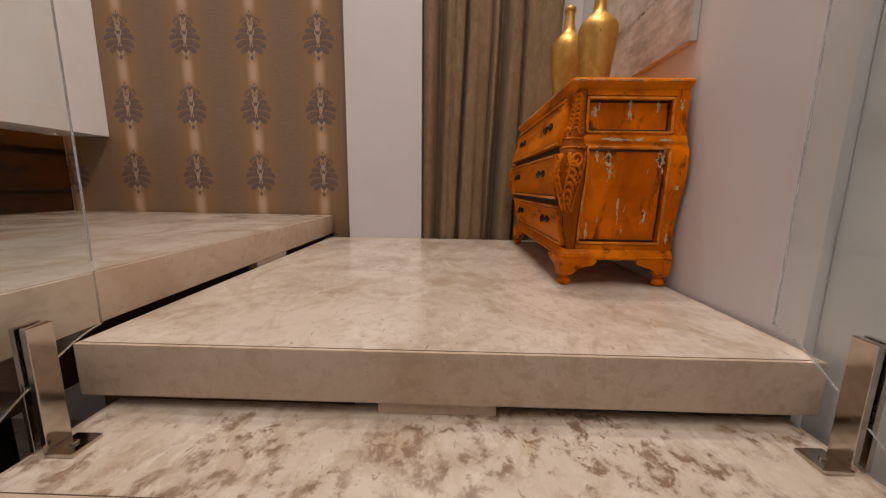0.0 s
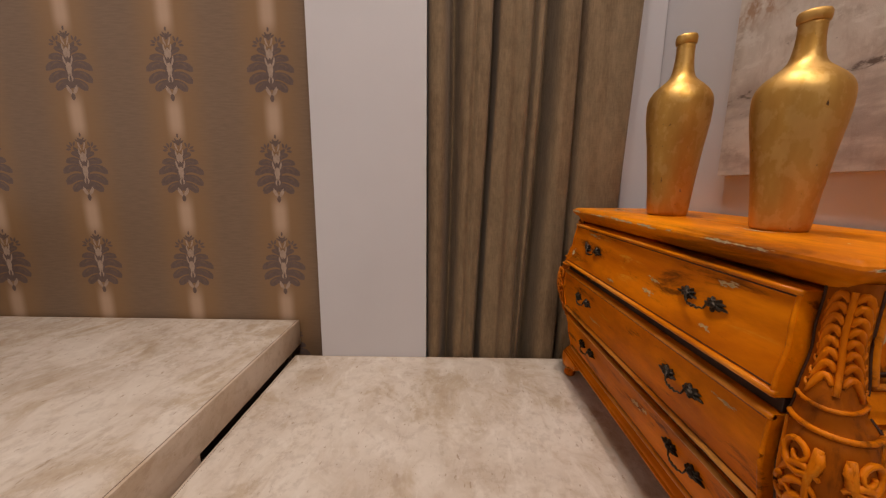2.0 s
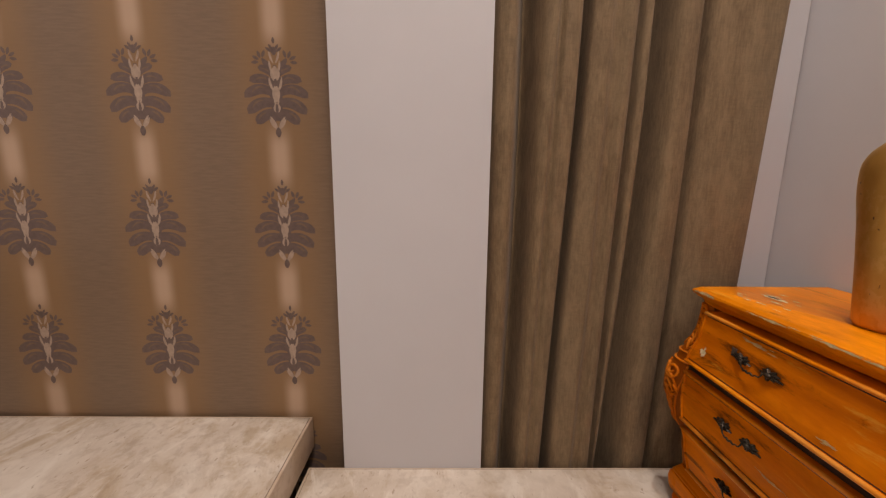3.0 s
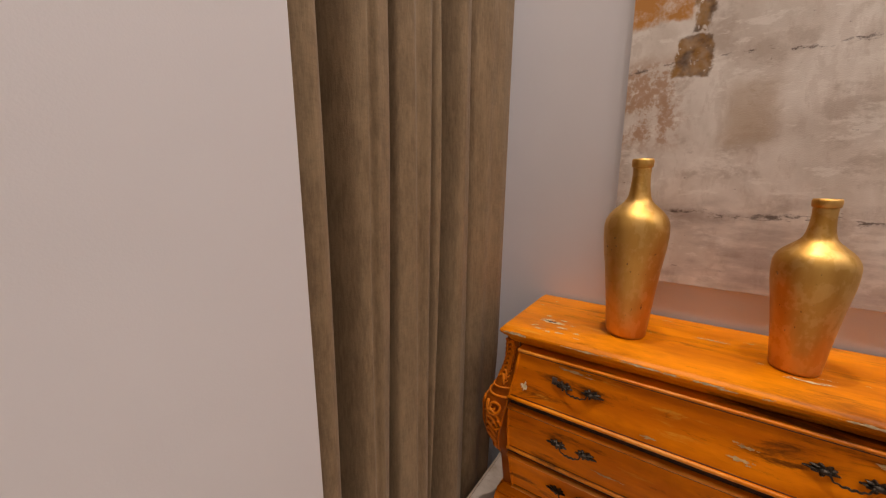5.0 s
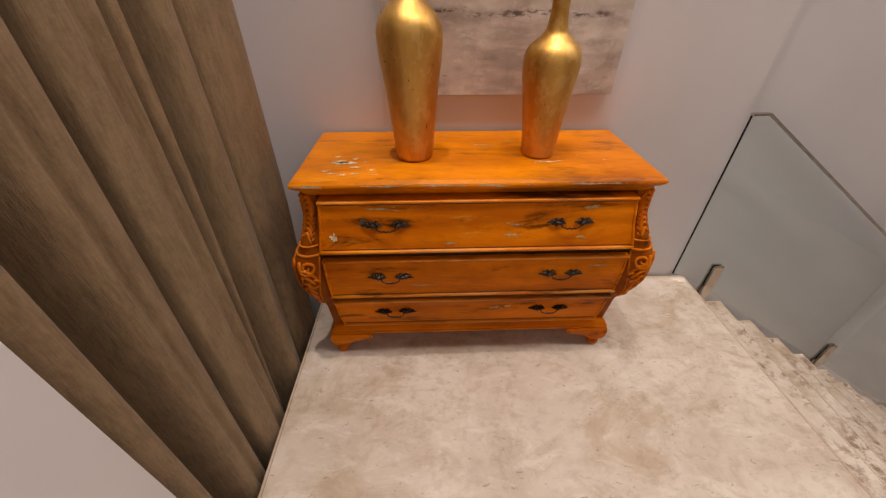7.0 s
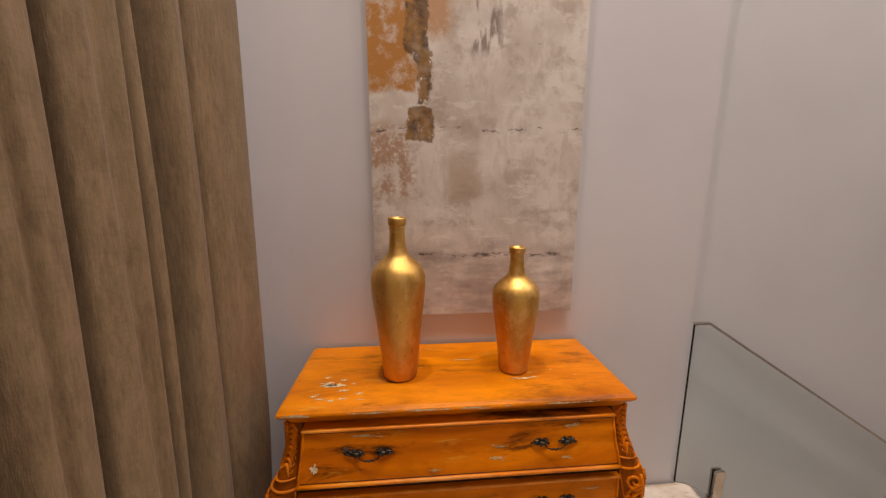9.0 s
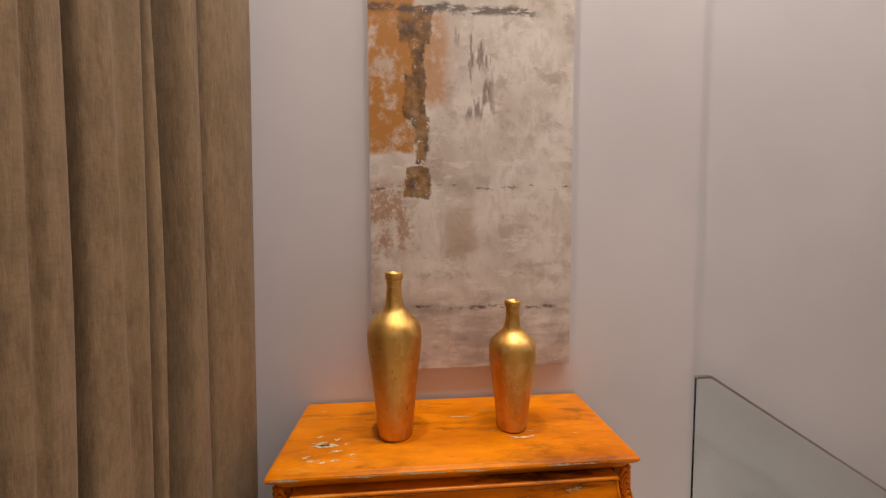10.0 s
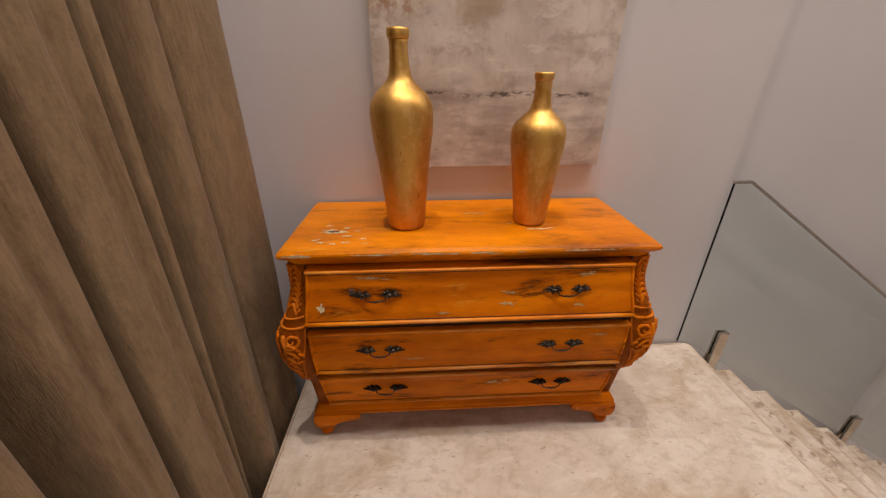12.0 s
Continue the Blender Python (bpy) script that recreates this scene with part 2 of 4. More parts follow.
        line = n.maths("MULTIPLY", line, n.maths("MULTIPLY", n.ramp(wy, y0 - 0.05, y0), n.ramp(wy, y1, y1 + 0.05, 1.0, 0.0)))
        color = n.mix(n.maths("MULTIPLY", line, 0.85), color, (0.07, 0.045, 0.035))
    n.bump(n.maths("ADD", n.noise(45, 6, 0.7), n.noise(500, 1)), 0.25, 0.003)
    return n.done(color, 0.6)


def lamp_glow(name, strength):
    n = Nodes(name)
    return n.done((1, 1, 1), 0.5, 0.0, Emission_Color=WARM, Emission_Strength=strength)


M_WALL = wall_paint("white wall paint", (0.70, 0.68, 0.695))
M_WALL_GREY = wall_paint("grey-white wall paint", (0.67, 0.66, 0.67))
M_CEIL = wall_paint("ceiling paint", (0.80, 0.79, 0.78))
M_STONE = stone("polished travertine", 0.22, 0.10)
M_STEP = stone("pitted travertine", 0.92, 0.2)
M_EDGE = stone("travertine edge", 0.45, 0.30, 0.55)
M_PAPER = wallpaper("striped wallpaper", -2.0, 0.313, 0.52)
M_MAUVE = plain("mauve print", (0.178, 0.122, 0.106), 0.45, 0.0, 0.1, 60, 0.0)
M_VEIN = plain("amber print", (0.235, 0.150, 0.098), 0.45, 0.0, 0.1, 60, 0.0)
M_CREAM = plain("cream print", (0.50, 0.37, 0.28), 0.45, 0.0, 0.1, 60, 0.0)
M_PAINT_Y = distressed("distressed orange paint", "y", 0.0, 0.08, 0.0, 0.9, 0.92)
M_PAINT_Z = distressed("distressed orange paint upright", "z", 0.06, 0.08, 0.0, 0.9, 0.78)
# Post ground: antique glaze, deepened to paint shade into the carved hollows.
M_PAINT_C = distressed("carved orange paint with shaded hollows", "z", 0.72, 0.08, 0.0, 0.82, 0.85)
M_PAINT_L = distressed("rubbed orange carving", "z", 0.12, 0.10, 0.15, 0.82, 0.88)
M_PAINT_T = distressed("waxed orange paint", "y", 0.0, 0.16, 0.0, 0.55)
# Lighter for rubbed edges, and for the beads' gloss highlight put into colour.
M_PAINT_E = distressed("rubbed orange edge with painted gloss", "y", 0.0, 0.25, 0.5)
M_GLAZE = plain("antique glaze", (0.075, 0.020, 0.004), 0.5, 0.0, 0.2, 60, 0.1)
M_CHIP = plain("chipped white ground", (0.76, 0.60, 0.36), 0.7, 0.0, 0.15, 90, 0.3)
M_RUB = plain("rubbed ochre ground", (0.66, 0.42, 0.17), 0.7, 0.0, 0.2, 60, 0.2)
M_BARE = plain("bare dark wood", (0.11, 0.07, 0.05), 0.7, 0.0, 0.2, 120, 0.3)
# Inner wood, also used as painted shade in the drawer and floor gaps.
M_DARK = plain("dark inner wood and gap shade", (0.045, 0.016, 0.006), 0.7)
M_BRONZE = plain("aged bronze", (0.060, 0.045, 0.032), 0.35, 0.75, 0.25, 160, 0.3)
M_GOLD = gold_leaf("gold leaf")
M_LINEN = linen("taupe linen")
M_GLASS = glass_pane("clear glass")
M_STEEL = plain("polished steel", (0.62, 0.56, 0.49), 0.12, 1.0, 0.08, 40, 0.05)
M_BLACK = plain("black lacquer", (0.008, 0.007, 0.006), 0.34, 0.0, 0.1, 20, 0.0)
M_CANVAS = canvas("painted canvas")
M_CLOTH = plain("canvas edge", (0.66, 0.62, 0.58), 0.8)
M_WHITE = plain("white lacquer", (0.80, 0.78, 0.77), 0.35, 0.0, 0.02, 8, 0.0)
M_GLOW = lamp_glow("lamp glow", 14.0)

# ---- builders ----
WORLD = {}


def thing(name, place, label, category, group="", kind=""):
    """An empty at the base of a thing, that its parts hang from."""
    ob = new(name)
    ob.location = place
    ob.empty_display_size = 0.05
    WORLD[ob] = Matrix.Translation(place)
    return tagged(ob, label, category, group, kind)


def part(name, bm, material, parent=None, label="", smooth=False):
    """One mesh object from a bmesh in world places, under a thing or a part."""
    mesh = bpy.data.meshes.new(name)
    bmesh.ops.recalc_face_normals(bm, faces=bm.faces)
    bm.to_mesh(mesh)
    bm.free()
    for m in material if isinstance(material, (list, tuple)) else [material]:
        mesh.materials.append(m)
    if smooth:
        for p in mesh.polygons:
            p.use_smooth = True
        if smooth != "all":
            mesh.set_sharp_from_angle(angle=radians(38))
    ob = new(name, mesh)
    if parent is not None:
        ob.parent = parent
        ob.matrix_parent_inverse = WORLD.get(parent, Matrix()).inverted()
    return tagged(ob, label)


def box_in(bm, lo, hi, bevel=0.0):
    lo, hi = Vector(lo), Vector(hi)
    made = bmesh.ops.create_cube(bm, size=1.0, matrix=Matrix.Translation((lo + hi) / 2) @ Matrix.Diagonal((*(hi - lo), 1)))
    if bevel:
        edges = list({e for v in made["verts"] for e in v.link_edges})
        bmesh.ops.bevel(bm, geom=edges, offset=bevel, segments=2, affect="EDGES", profile=0.6)


def box(lo, hi, bevel=0.0):
    bm = bmesh.new()
    box_in(bm, lo, hi, bevel)
    return bm


def prism(points, axis, a, b, bevel=0.0):
    """A flat outline, drawn in the two other axes, pushed from a to b along an axis."""
    bm = bmesh.new()

    def at(p, q):
        v = list(p)
        v.insert("xyz".index(axis), q)
        return bm.verts.new(v)

    lower, upper = [at(p, a) for p in points], [at(p, b) for p in points]
    bm.faces.new(lower)
    bm.faces.new(upper[::-1])
    for i in range(len(points)):
        j = (i + 1) % len(points)
        bm.faces.new((lower[i], lower[j], upper[j], upper[i]))
    if bevel:
        bmesh.ops.bevel(bm, geom=list(bm.edges), offset=bevel, segments=2, affect="EDGES", profile=0.6)
    return bm


def loft(bm, rings, closed=True, caps=True):
    rows = [[bm.verts.new(p) for p in ring] for ring in rings]
    count = len(rows[0])
    for a, b in zip(rows, rows[1:]):
        for i in range(count if closed else count - 1):
            j = (i + 1) % count
            bm.faces.new((a[i], a[j], b[j], b[i]))
    if caps and closed:
        bm.faces.new(rows[0][::-1])
        bm.faces.new(rows[-1])
    return rows


def tube(bm, points, radius, sides=6, up=(0, 0, 1), flat=1.0):
    """A round bar along points; radius is a number or one for each point."""
    points = [Vector(p) for p in points]
    radii = radius if isinstance(radius, (list, tuple)) else [radius] * len(points)
    rings = []
    for i, p in enumerate(points):
        ahead = (points[min(i + 1, len(points) - 1)] - points[max(i - 1, 0)]).normalized()
        side = ahead.cross(Vector(up))
        side = side.normalized() if side.length > 1e-4 else ahead.orthogonal().normalized()
        top = side.cross(ahead).normalized()
        rings.append([p + radii[i] * (side * math.cos(k * math.tau / sides) + top * flat * math.sin(k * math.tau / sides)) for k in range(sides)])
    loft(bm, rings)


def lathe(bm, profile, x, y, steps=40):
    loft(bm, [[(x + r * math.cos(k * math.tau / steps), y + r * math.sin(k * math.tau / steps), z) for k in range(steps)] for r, z in profile])


def curve_at(table, z):
    """Smooth value of a table of (z, value) pairs."""
    zs = [p[0] for p in table]
    if z <= zs[0]:
        return table[0][1]
    if z >= zs[-1]:
        return table[-1][1]
    i = max(k for k in range(len(zs) - 1) if zs[k] <= z)
    a, b = table[i], table[i + 1]
    t = (z - a[0]) / (b[0] - a[0])
    t = t * t * (3 - 2 * t)
    return a[1] + (b[1] - a[1]) * t


def wall(name, lo, hi, material=M_WALL, label=""):
    return tagged(part(name, box(lo, hi), material), label, "wall", kind="structure")


# ---- the shell ----
RISE, RUN = 0.18, 0.28
X_L, X_R = -1.918, -0.012          # landing, west and east edge
Y_F, Y_B = -2.125, -0.112         # landing, front and back edge
STEP_X, STEP_Z = -1.925, 0.168    # face and top of the upper floor slab
wall("wall_east", (0.0, -2.045, LOW), (0.16, 0.16, CEIL), label="smooth white painted wall behind the chest")
wall("wall_stairwell_east", (0.03, -7.0, LOW), (0.19, -2.048, CEIL), M_WALL_GREY, label="grey-white painted wall beyond the stair")
wall("wall_pier", (-0.052, -4.3, LOW), (0.028, -3.45, CEIL), label="white painted pier beside the lower stair")
wall("wall_niche", (-1.19, 0.12, LOW), (-0.152, 0.24, CEIL), label="white painted wall behind the curtain")
wall("wall_niche_return", (-0.15, 0.0, LOW), (-0.002, 0.16, CEIL), label="white painted wall strip beside the curtain")
wall("wall_pillar", (-1.766, -0.116, LOW), (-1.192, 0.16, CEIL), label="smooth white painted pillar beside the curtain")
paper_wall = wall("wall_wallpaper", (-4.13, 0.0, LOW), (-1.768, 0.16, CEIL), M_PAPER, "brown striped wallpaper with damask motifs")
wall("wall_south", (-6.0, -7.16, LOW), (1.16, -7.002, CEIL), label="white painted far wall")
wall("wall_west", (-6.16, -7.0, LOW), (-6.002, 0.16, CEIL), label="white painted far wall")
wall("wall_back_west", (-5.998, 0.0, LOW), (-4.133, 0.16, CEIL), label="white painted wall")
tagged(part("ceiling", box((-6.16, -7.16, CEIL + 0.002), (1.16, 0.16, CEIL + 0.15)), M_CEIL), "smooth white painted ceiling", "ceiling", kind="structure")
tagged(part("floor", box((-6.16, -7.16, LOW - 0.15), (1.16, 0.16, LOW - 0.002)), M_STEP), "travertine floor of the lower hall", "floor", kind="structure")
# closed white bulkhead above a dark recess at the far end of the upper floor
tagged(part("bulkhead", box((-5.2, -2.6, 0.772), (-3.742, -0.003, CEIL - 0.002)), M_WHITE), "white built-in bulkhead above a dark recess", "wall", kind="structure")
tagged(part("recess_panel", box((-4.30, -2.6, STEP_Z + 0.002), (-4.134, -0.004, 0.768)), M_BLACK), "glossy black panel under the white bulkhead", "wall", kind="structure")


def slab(name, lo, hi, label, material, blocks):
    """A floating stone slab: polished plate, set-back edge strips and dark packing under it."""
    x0, y0, z0 = lo
    x1, y1, z1 = hi
    ob = thing(name, ((x0 + x1) / 2, (y0 + y1) / 2, z0), label, "step", "stone steps", "structure")
    part("edge", box((x0, y0, z0), (x1, y1, z1 - 0.0016), 0.003), M_EDGE, ob, smooth=True)
    part("joint", box((x0 + 0.0105, y0 + 0.0105, z1 - 0.012), (x1 - 0.0105, y1 - 0.0105, z1 - 0.0009)), M_BARE, ob)
    part("plate", box((x0 + 0.0122, y0 + 0.0122, z1 - 0.011), (x1 - 0.0122, y1 - 0.0122, z1), 0.0006), material, ob)
    for b in blocks:
        part("packing_block", box(b[0], b[1], 0.001), M_EDGE, ob)
    return ob


slab("landing", (X_L, Y_F, -0.145), (X_R, Y_B, 0.0), "cream travertine landing slab with a pale edge line", M_STONE,
     [((-1.13, Y_F + 0.012, -RISE), (-0.82, Y_F + 0.3, -0.146))])
slab("upper_floor", (-4.13, -2.35, 0.022), (STEP_X, -0.014, STEP_Z), "cream travertine floor slab one step above the landing", M_STONE,
     [((STEP_X - 0.3, -1.21, -0.03), (STEP_X - 0.002, -0.89, 0.021))])
# Dark box that stands in for the shade below the upper slab.
part("gap_shade", box((STEP_X - 0.32, -2.3, -0.14), (STEP_X - 0.05, -0.12, 0.0205)), M_DARK).update_tag()
tagged(bpy.data.objects["gap_shade"], "dark box standing in for the shade under the upper floor slab", "trim", kind="structure")
for k in range(1, 10):
    top = -RISE * k
    y1 = Y_F - RUN * (k - 1) + 0.05
    slab("stair_tread", (-1.862, y1 - RUN - 0.05, top - 0.145), (-0.045, y1, top), "floating pitted travertine stair tread", M_STEP,
         [((-1.13, y1 - RUN - 0.03, top - RISE), (-0.82, y1 - 0.06, top - 0.146))] if k < 9 else [])
part("stringer", prism([(Y_B - 0.3, -0.15), (Y_F - 0.1, -0.36), (Y_F - RUN * 8.6, LOW), (Y_F - RUN * 6.5, LOW), (Y_B - 0.3, -0.5)], "x", -1.1, -0.85), M_BLACK)
tagged(bpy.data.objects["stringer"], "dark steel stringer under the stair", "trim", kind="structure")

tagged(part("floor_fascia", box((-4.1, -2.33, -0.10), (-2.02, -2.30, 0.012)), M_WHITE), "white painted edge under the upper floor", "trim", kind="structure")


def glass_shelving():
    """Dark open shelving with glass shelves on steel pegs, standing below the upper floor."""
    ob = thing("glass_shelving", (-2.9, -2.3, LOW), "black lacquered shelving with glass shelves on steel pegs", "shelving")
    part("back", box((-3.9, -2.22, LOW), (-2.02, -2.20, -0.105)), M_BLACK, ob)
    for x in (-3.9, -2.96, -2.04):
        part("side", box((x, -2.52, LOW), (x + 0.02, -2.221, -0.105)), M_BLACK, ob)
    for z in (-0.35, -0.62, -0.90, -1.2):
        part("shelf", box((-3.87, -2.51, z), (-2.97, -2.225, z + 0.008)), M_GLASS, ob)
        part("shelf", box((-2.93, -2.51, z), (-2.045, -2.225, z + 0.008)), M_GLASS, ob)
        for x in (-2.90, -2.62, -2.35, -2.10):
            for y in (-2.46, -2.28):
                bm = bmesh.new()
                lathe(bm, [(0.006, z - 0.012), (0.009, z - 0.008), (0.009, z - 0.001)], x, y, 10)
                part("peg", bm, M_STEEL, ob, "small steel peg")


glass_shelving()

# ---- damask motifs of the wallpaper ----


def leaf_outline(cx, cz, ang, length, width, bend=0.0, n=9):
    left, right = [], []
    for i in range(n):
        t = i / (n - 1)
        a = ang + bend * t
        px = cx + length * t * math.cos(ang + bend * t * 0.5)
        pz = cz + length * t * math.sin(ang + bend * t * 0.5)
        w = width * math.sin(math.pi * min(1, t * 0.9 + 0.06)) ** 0.8 * 0.5
        left.append((px - w * math.sin(a), pz + w * math.cos(a)))
        right.append((px + w * math.sin(a), pz - w * math.cos(a)))
    return left + right[::-1]


def lobe_outline(cx, cz, ang, length, width, bend, n=11):
    """A blunt petal that starts thin, swells and droops."""
    left, right = [], []
    for i in range(n):
        t = i / (n - 1)
        a = ang + bend * t
        px = cx + length * t * math.cos(ang + bend * t * 0.5)
        pz = cz + length * t * math.sin(ang + bend * t * 0.5)
        w = width * 0.5 * (0.55 + 0.45 * t) * math.sqrt(max(0.0, 1 - t ** 4))
        left.append((px - w * math.sin(a), pz + w * math.cos(a)))
        right.append((px + w * math.sin(a), pz - w * math.cos(a)))
    return left + right[-2::-1]


def motif_mesh():
    """Damask palmette, 0.36 m high: curling mauve leaves round a pale stem."""
    bm = bmesh.new()
    depth = [-0.0002]

    def shape(pts, index, mirror=True):
        for side in (1, -1) if mirror else (1,):
            depth[0] -= 0.00002
            f = bm.faces.new([bm.verts.new((side * x, depth[0], z)) for x, z in pts])
            f.material_index = index

    up = math.pi / 2
    # fat rounded lobes that lift and droop: root, angle, length, width, curl
    for x, z, a, l, w, b in ((0.008, 0.090, 0.00, 0.084, 0.052, -1.05), (0.010, 0.122, 0.40, 0.108, 0.054, -1.50), (0.010, 0.158, 0.75, 0.112, 0.050, -1.75),
                             (0.010, 0.190, 0.90, 0.090, 0.044, -1.50), (0.008, 0.222, 1.00, 0.064, 0.034, -1.0)):
        shape(lobe_outline(x, z, a, l, w, b), 0)
        shape(leaf_outline(x + 0.42 * l * math.cos(a), z + 0.30 * l * math.sin(a), a + 0.2 * b, l * 0.46, w * 0.15, b * 0.9), 2)
    for x, z, a, l, w, b in ((0.004, 0.040, 0.75, 0.062, 0.020, 0.7), (0.014, 0.252, 0.55, 0.046, 0.020, 0.5)):
        shape(leaf_outline(x, z, a, l, w, b), 0)
    for x, z, a in ((0.058, 0.280, 0.5), (0.052, 0.286, 1.2), (0.044, 0.288, 1.9), (0.060, 0.272, -0.1)):
        shape(leaf_outline(x, z, a, 0.026, 0.012), 0)
    shape([(-0.012, 0.06), (0.012, 0.06), (0.020, 0.10), (0.024, 0.16), (0.016, 0.22), (0.006, 0.26), (-0.006, 0.26), (-0.016, 0.22), (-0.024, 0.16), (-0.020, 0.10)], 0, False)
    # pale stem, scrolls and buds
    for x, z, a, l, w, b in ((0.002, 0.022, 1.25, 0.060, 0.013, -0.25), (0.006, 0.030, 0.75, 0.045, 0.009, 0.5), (0.003, 0.092, 0.7, 0.034, 0.009, 1.9), (0.003, 0.120, 0.9, 0.034, 0.008, 2.0),
                             (0.010, 0.170, 1.05, 0.050, 0.010, 0.5), (0.004, 0.205, 0.95, 0.045, 0.010, 0.9), (0.012, 0.236, 1.2, 0.042, 0.009, 0.4), (0.004, 0.268, 1.0, 0.045, 0.009, 0.5)):
        shape(leaf_outline(x, z, a, l, w, b), 1)
    for z, l, w in ((0.128, 0.062, 0.030), (0.212, 0.046, 0.026)):
        shape(leaf_outline(0.0, z, up, l, w), 1, False)
    for z, l, w in ((0.0, 0.036, 0.022), (0.088, 0.024, 0.012), (0.185, 0.028, 0.013), (0.296, 0.030, 0.022), (0.336, 0.022, 0.011)):
        shape(leaf_outline(0.0, z, up, l, w), 0, False)
    for x, z, a in ((0.004, 0.312, 1.0), (0.009, 0.308, 0.6)):
        shape(leaf_outline(x, z, a, 0.026, 0.010), 0)
    mesh = bpy.data.meshes.new("damask_motif")
    bm.to_mesh(mesh)
    bm.free()
    mesh.materials.append(M_MAUVE)
    mesh.materials.append(M_CREAM)
    mesh.materials.append(M_VEIN)
    return mesh


MOTIF = motif_mesh()
for col in range(5):
    for row in range(-1, 7):
        x, z = -2.0 - 0.52 * col, 0.315 + 0.52 * row
        if x < -3.7 and z > 0.5:
            continue
        ob = new("damask_motif", MOTIF)
        ob.parent = paper_wall
        ob.location = (x, -0.0003, z)

# ---- curtain ----


def curtain():
    """Cloth drawn into broad flat folds, parted by deep clefts and a few shallow creases that drift towards the hem."""
    # place along the wall, half width and depth of each cleft or crease
    clefts = ((-1.062, 0.028, 0.120), (-0.952, 0.013, 0.022), (-0.868, 0.014, 0.140), (-0.752, 0.022, 0.022), (-0.668, 0.009, 0.034), (-0.594, 0.036, 0.165), (-0.432, 0.013, 0.055), (-0.290, 0.040, 0.012))
    left, right, front_y = -1.189, -0.172, -0.108
    ob = thing("curtain", (-0.64, -0.06, -0.35), "heavy taupe linen curtain hanging in deep folds", "curtain")
    bm = bmesh.new()
    heights = [-0.35 + i * 0.12 for i in range(33)] + [3.8, 4.2, 4.6, CEIL - 0.03]
    rings = []
    count = 330
    for z in heights:
        drift = 0.026 * (z - 1.45) if z < 1.45 else 0.012 * (z - 1.45)
        end = right + min(0.030, 0.036 * (z - 1.45))
        places = [(c + drift * min(1.0, (c - left) / 0.25) + 0.006 * math.sin(1.7 * z + 2.3 * k), w * (1 + 0.18 * math.sin(0.9 * z + 1.9 * k)), d) for k, (c, w, d) in enumerate(clefts)]
        front = []
        for i in range(count + 1):
            u = i / count
            x = left + (end - left) * u
            depth = 0.0
            for c, w, d in places:
                depth = max(depth, d * math.exp(-abs((x - c) / w) ** 2.4))
            # gentle rounding of each fold between its clefts
            near = min(min(abs(x - c) for c, w, d in places if d > 0.03), x - left + 0.03, end - x + 0.03)
            depth += 0.048 * math.exp(-near / 0.036)
            depth += 0.0035 * math.sin(31 * x + 0.5 * z) + 0.002 * math.sin(73 * x - 0.8 * z + 1.0)
            depth += 0.050 * math.exp(-(x - left) / 0.008) + 0.045 * math.exp(-(end - x) / 0.010)
            # the last fold stands a little forward above the floor
            swell = min(1.0, max(0.0, (x + 0.42) / 0.16)) * min(1.0, max(0.0, (z - 0.04) / 0.6))
            front.append((x, front_y + min(depth, 0.205) - 0.024 * swell))
        rings.append([(x, y, z) for x, y in front] + [(x, y + 0.004, z) for x, y in front[::-1]])
    loft(bm, rings)
    part("cloth", bm, M_LINEN, ob, smooth="all")
    track = thing("curtain_track", (-0.64, -0.06, CEIL - 0.03), "white curtain track fixed to the ceiling", "curtain track")
    part("rail", box((-1.185, -0.075, CEIL - 0.03), (-0.02, -0.045, CEIL)), M_WHITE, track)


curtain()

# ---- chest of drawers ----
CY = -0.857                       # middle of the chest along the wall
BACK = -0.018
FACE = [(0.14, 0.455), (0.27, 0.478), (0.36, 0.496), (0.47, 0.508), (0.56, 0.504), (0.60, 0.496), (0.69, 0.474), (0.78, 0.462)]
ENDS = [(0.135, 0.580), (0.25, 0.585), (0.35, 0.603), (0.45, 0.627), (0.52, 0.633), (0.568, 0.627), (0.590, 0.604), (0.62, 0.597), (0.70, 0.588), (0.80, 0.590)]
SWELL = [(0.28, 0.0), (0.310, 0.004), (0.35, 0.028), (0.40, 0.050), (0.45, 0.061), (0.50, 0.060), (0.545, 0.050), (0.562, 0.044), (0.570, 0.034),
         (0.576, 0.034), (0.582, 0.041), (0.600, 0.038), (0.625, 0.026), (0.66, 0.010), (0.71, 0.0), (0.80, 0.0)]
SIDE = [(0.14, 0.546), (0.34, 0.556), (0.56, 0.556), (0.78, 0.537)]


def corner_point(sgn, s, z, lift=0.0):
    """A place on the swelling corner post: s runs from -1 at the drawers to 1 at the end panels."""
    w, end, side = curve_at(SWELL, z), curve_at(ENDS, z), curve_at(SIDE, z)
    deep = curve_at(FACE, z) - 0.010
    a = Vector((deep, side))
    b = Vector((deep + 0.014 + 0.90 * w, side + 0.045 + 0.5 * w))
    c = Vector((0.462 + 0.45 * w, end + 0.013 + 1.08 * w))
    d = Vector((0.418, end))
    t = (s + 1) / 2
    p = a * (1 - t) ** 3 + b * 3 * t * (1 - t) ** 2 + c * 3 * t * t * (1 - t) + d * t ** 3
    q = (b - a) * (1 - t) ** 2 + (c - b) * 2 * t * (1 - t) + (d - c) * t * t
    n = Vector((q.y, -q.x)).normalized()
    p = p + n * lift
    return Vector((-p.x, CY + sgn * p.y, z))


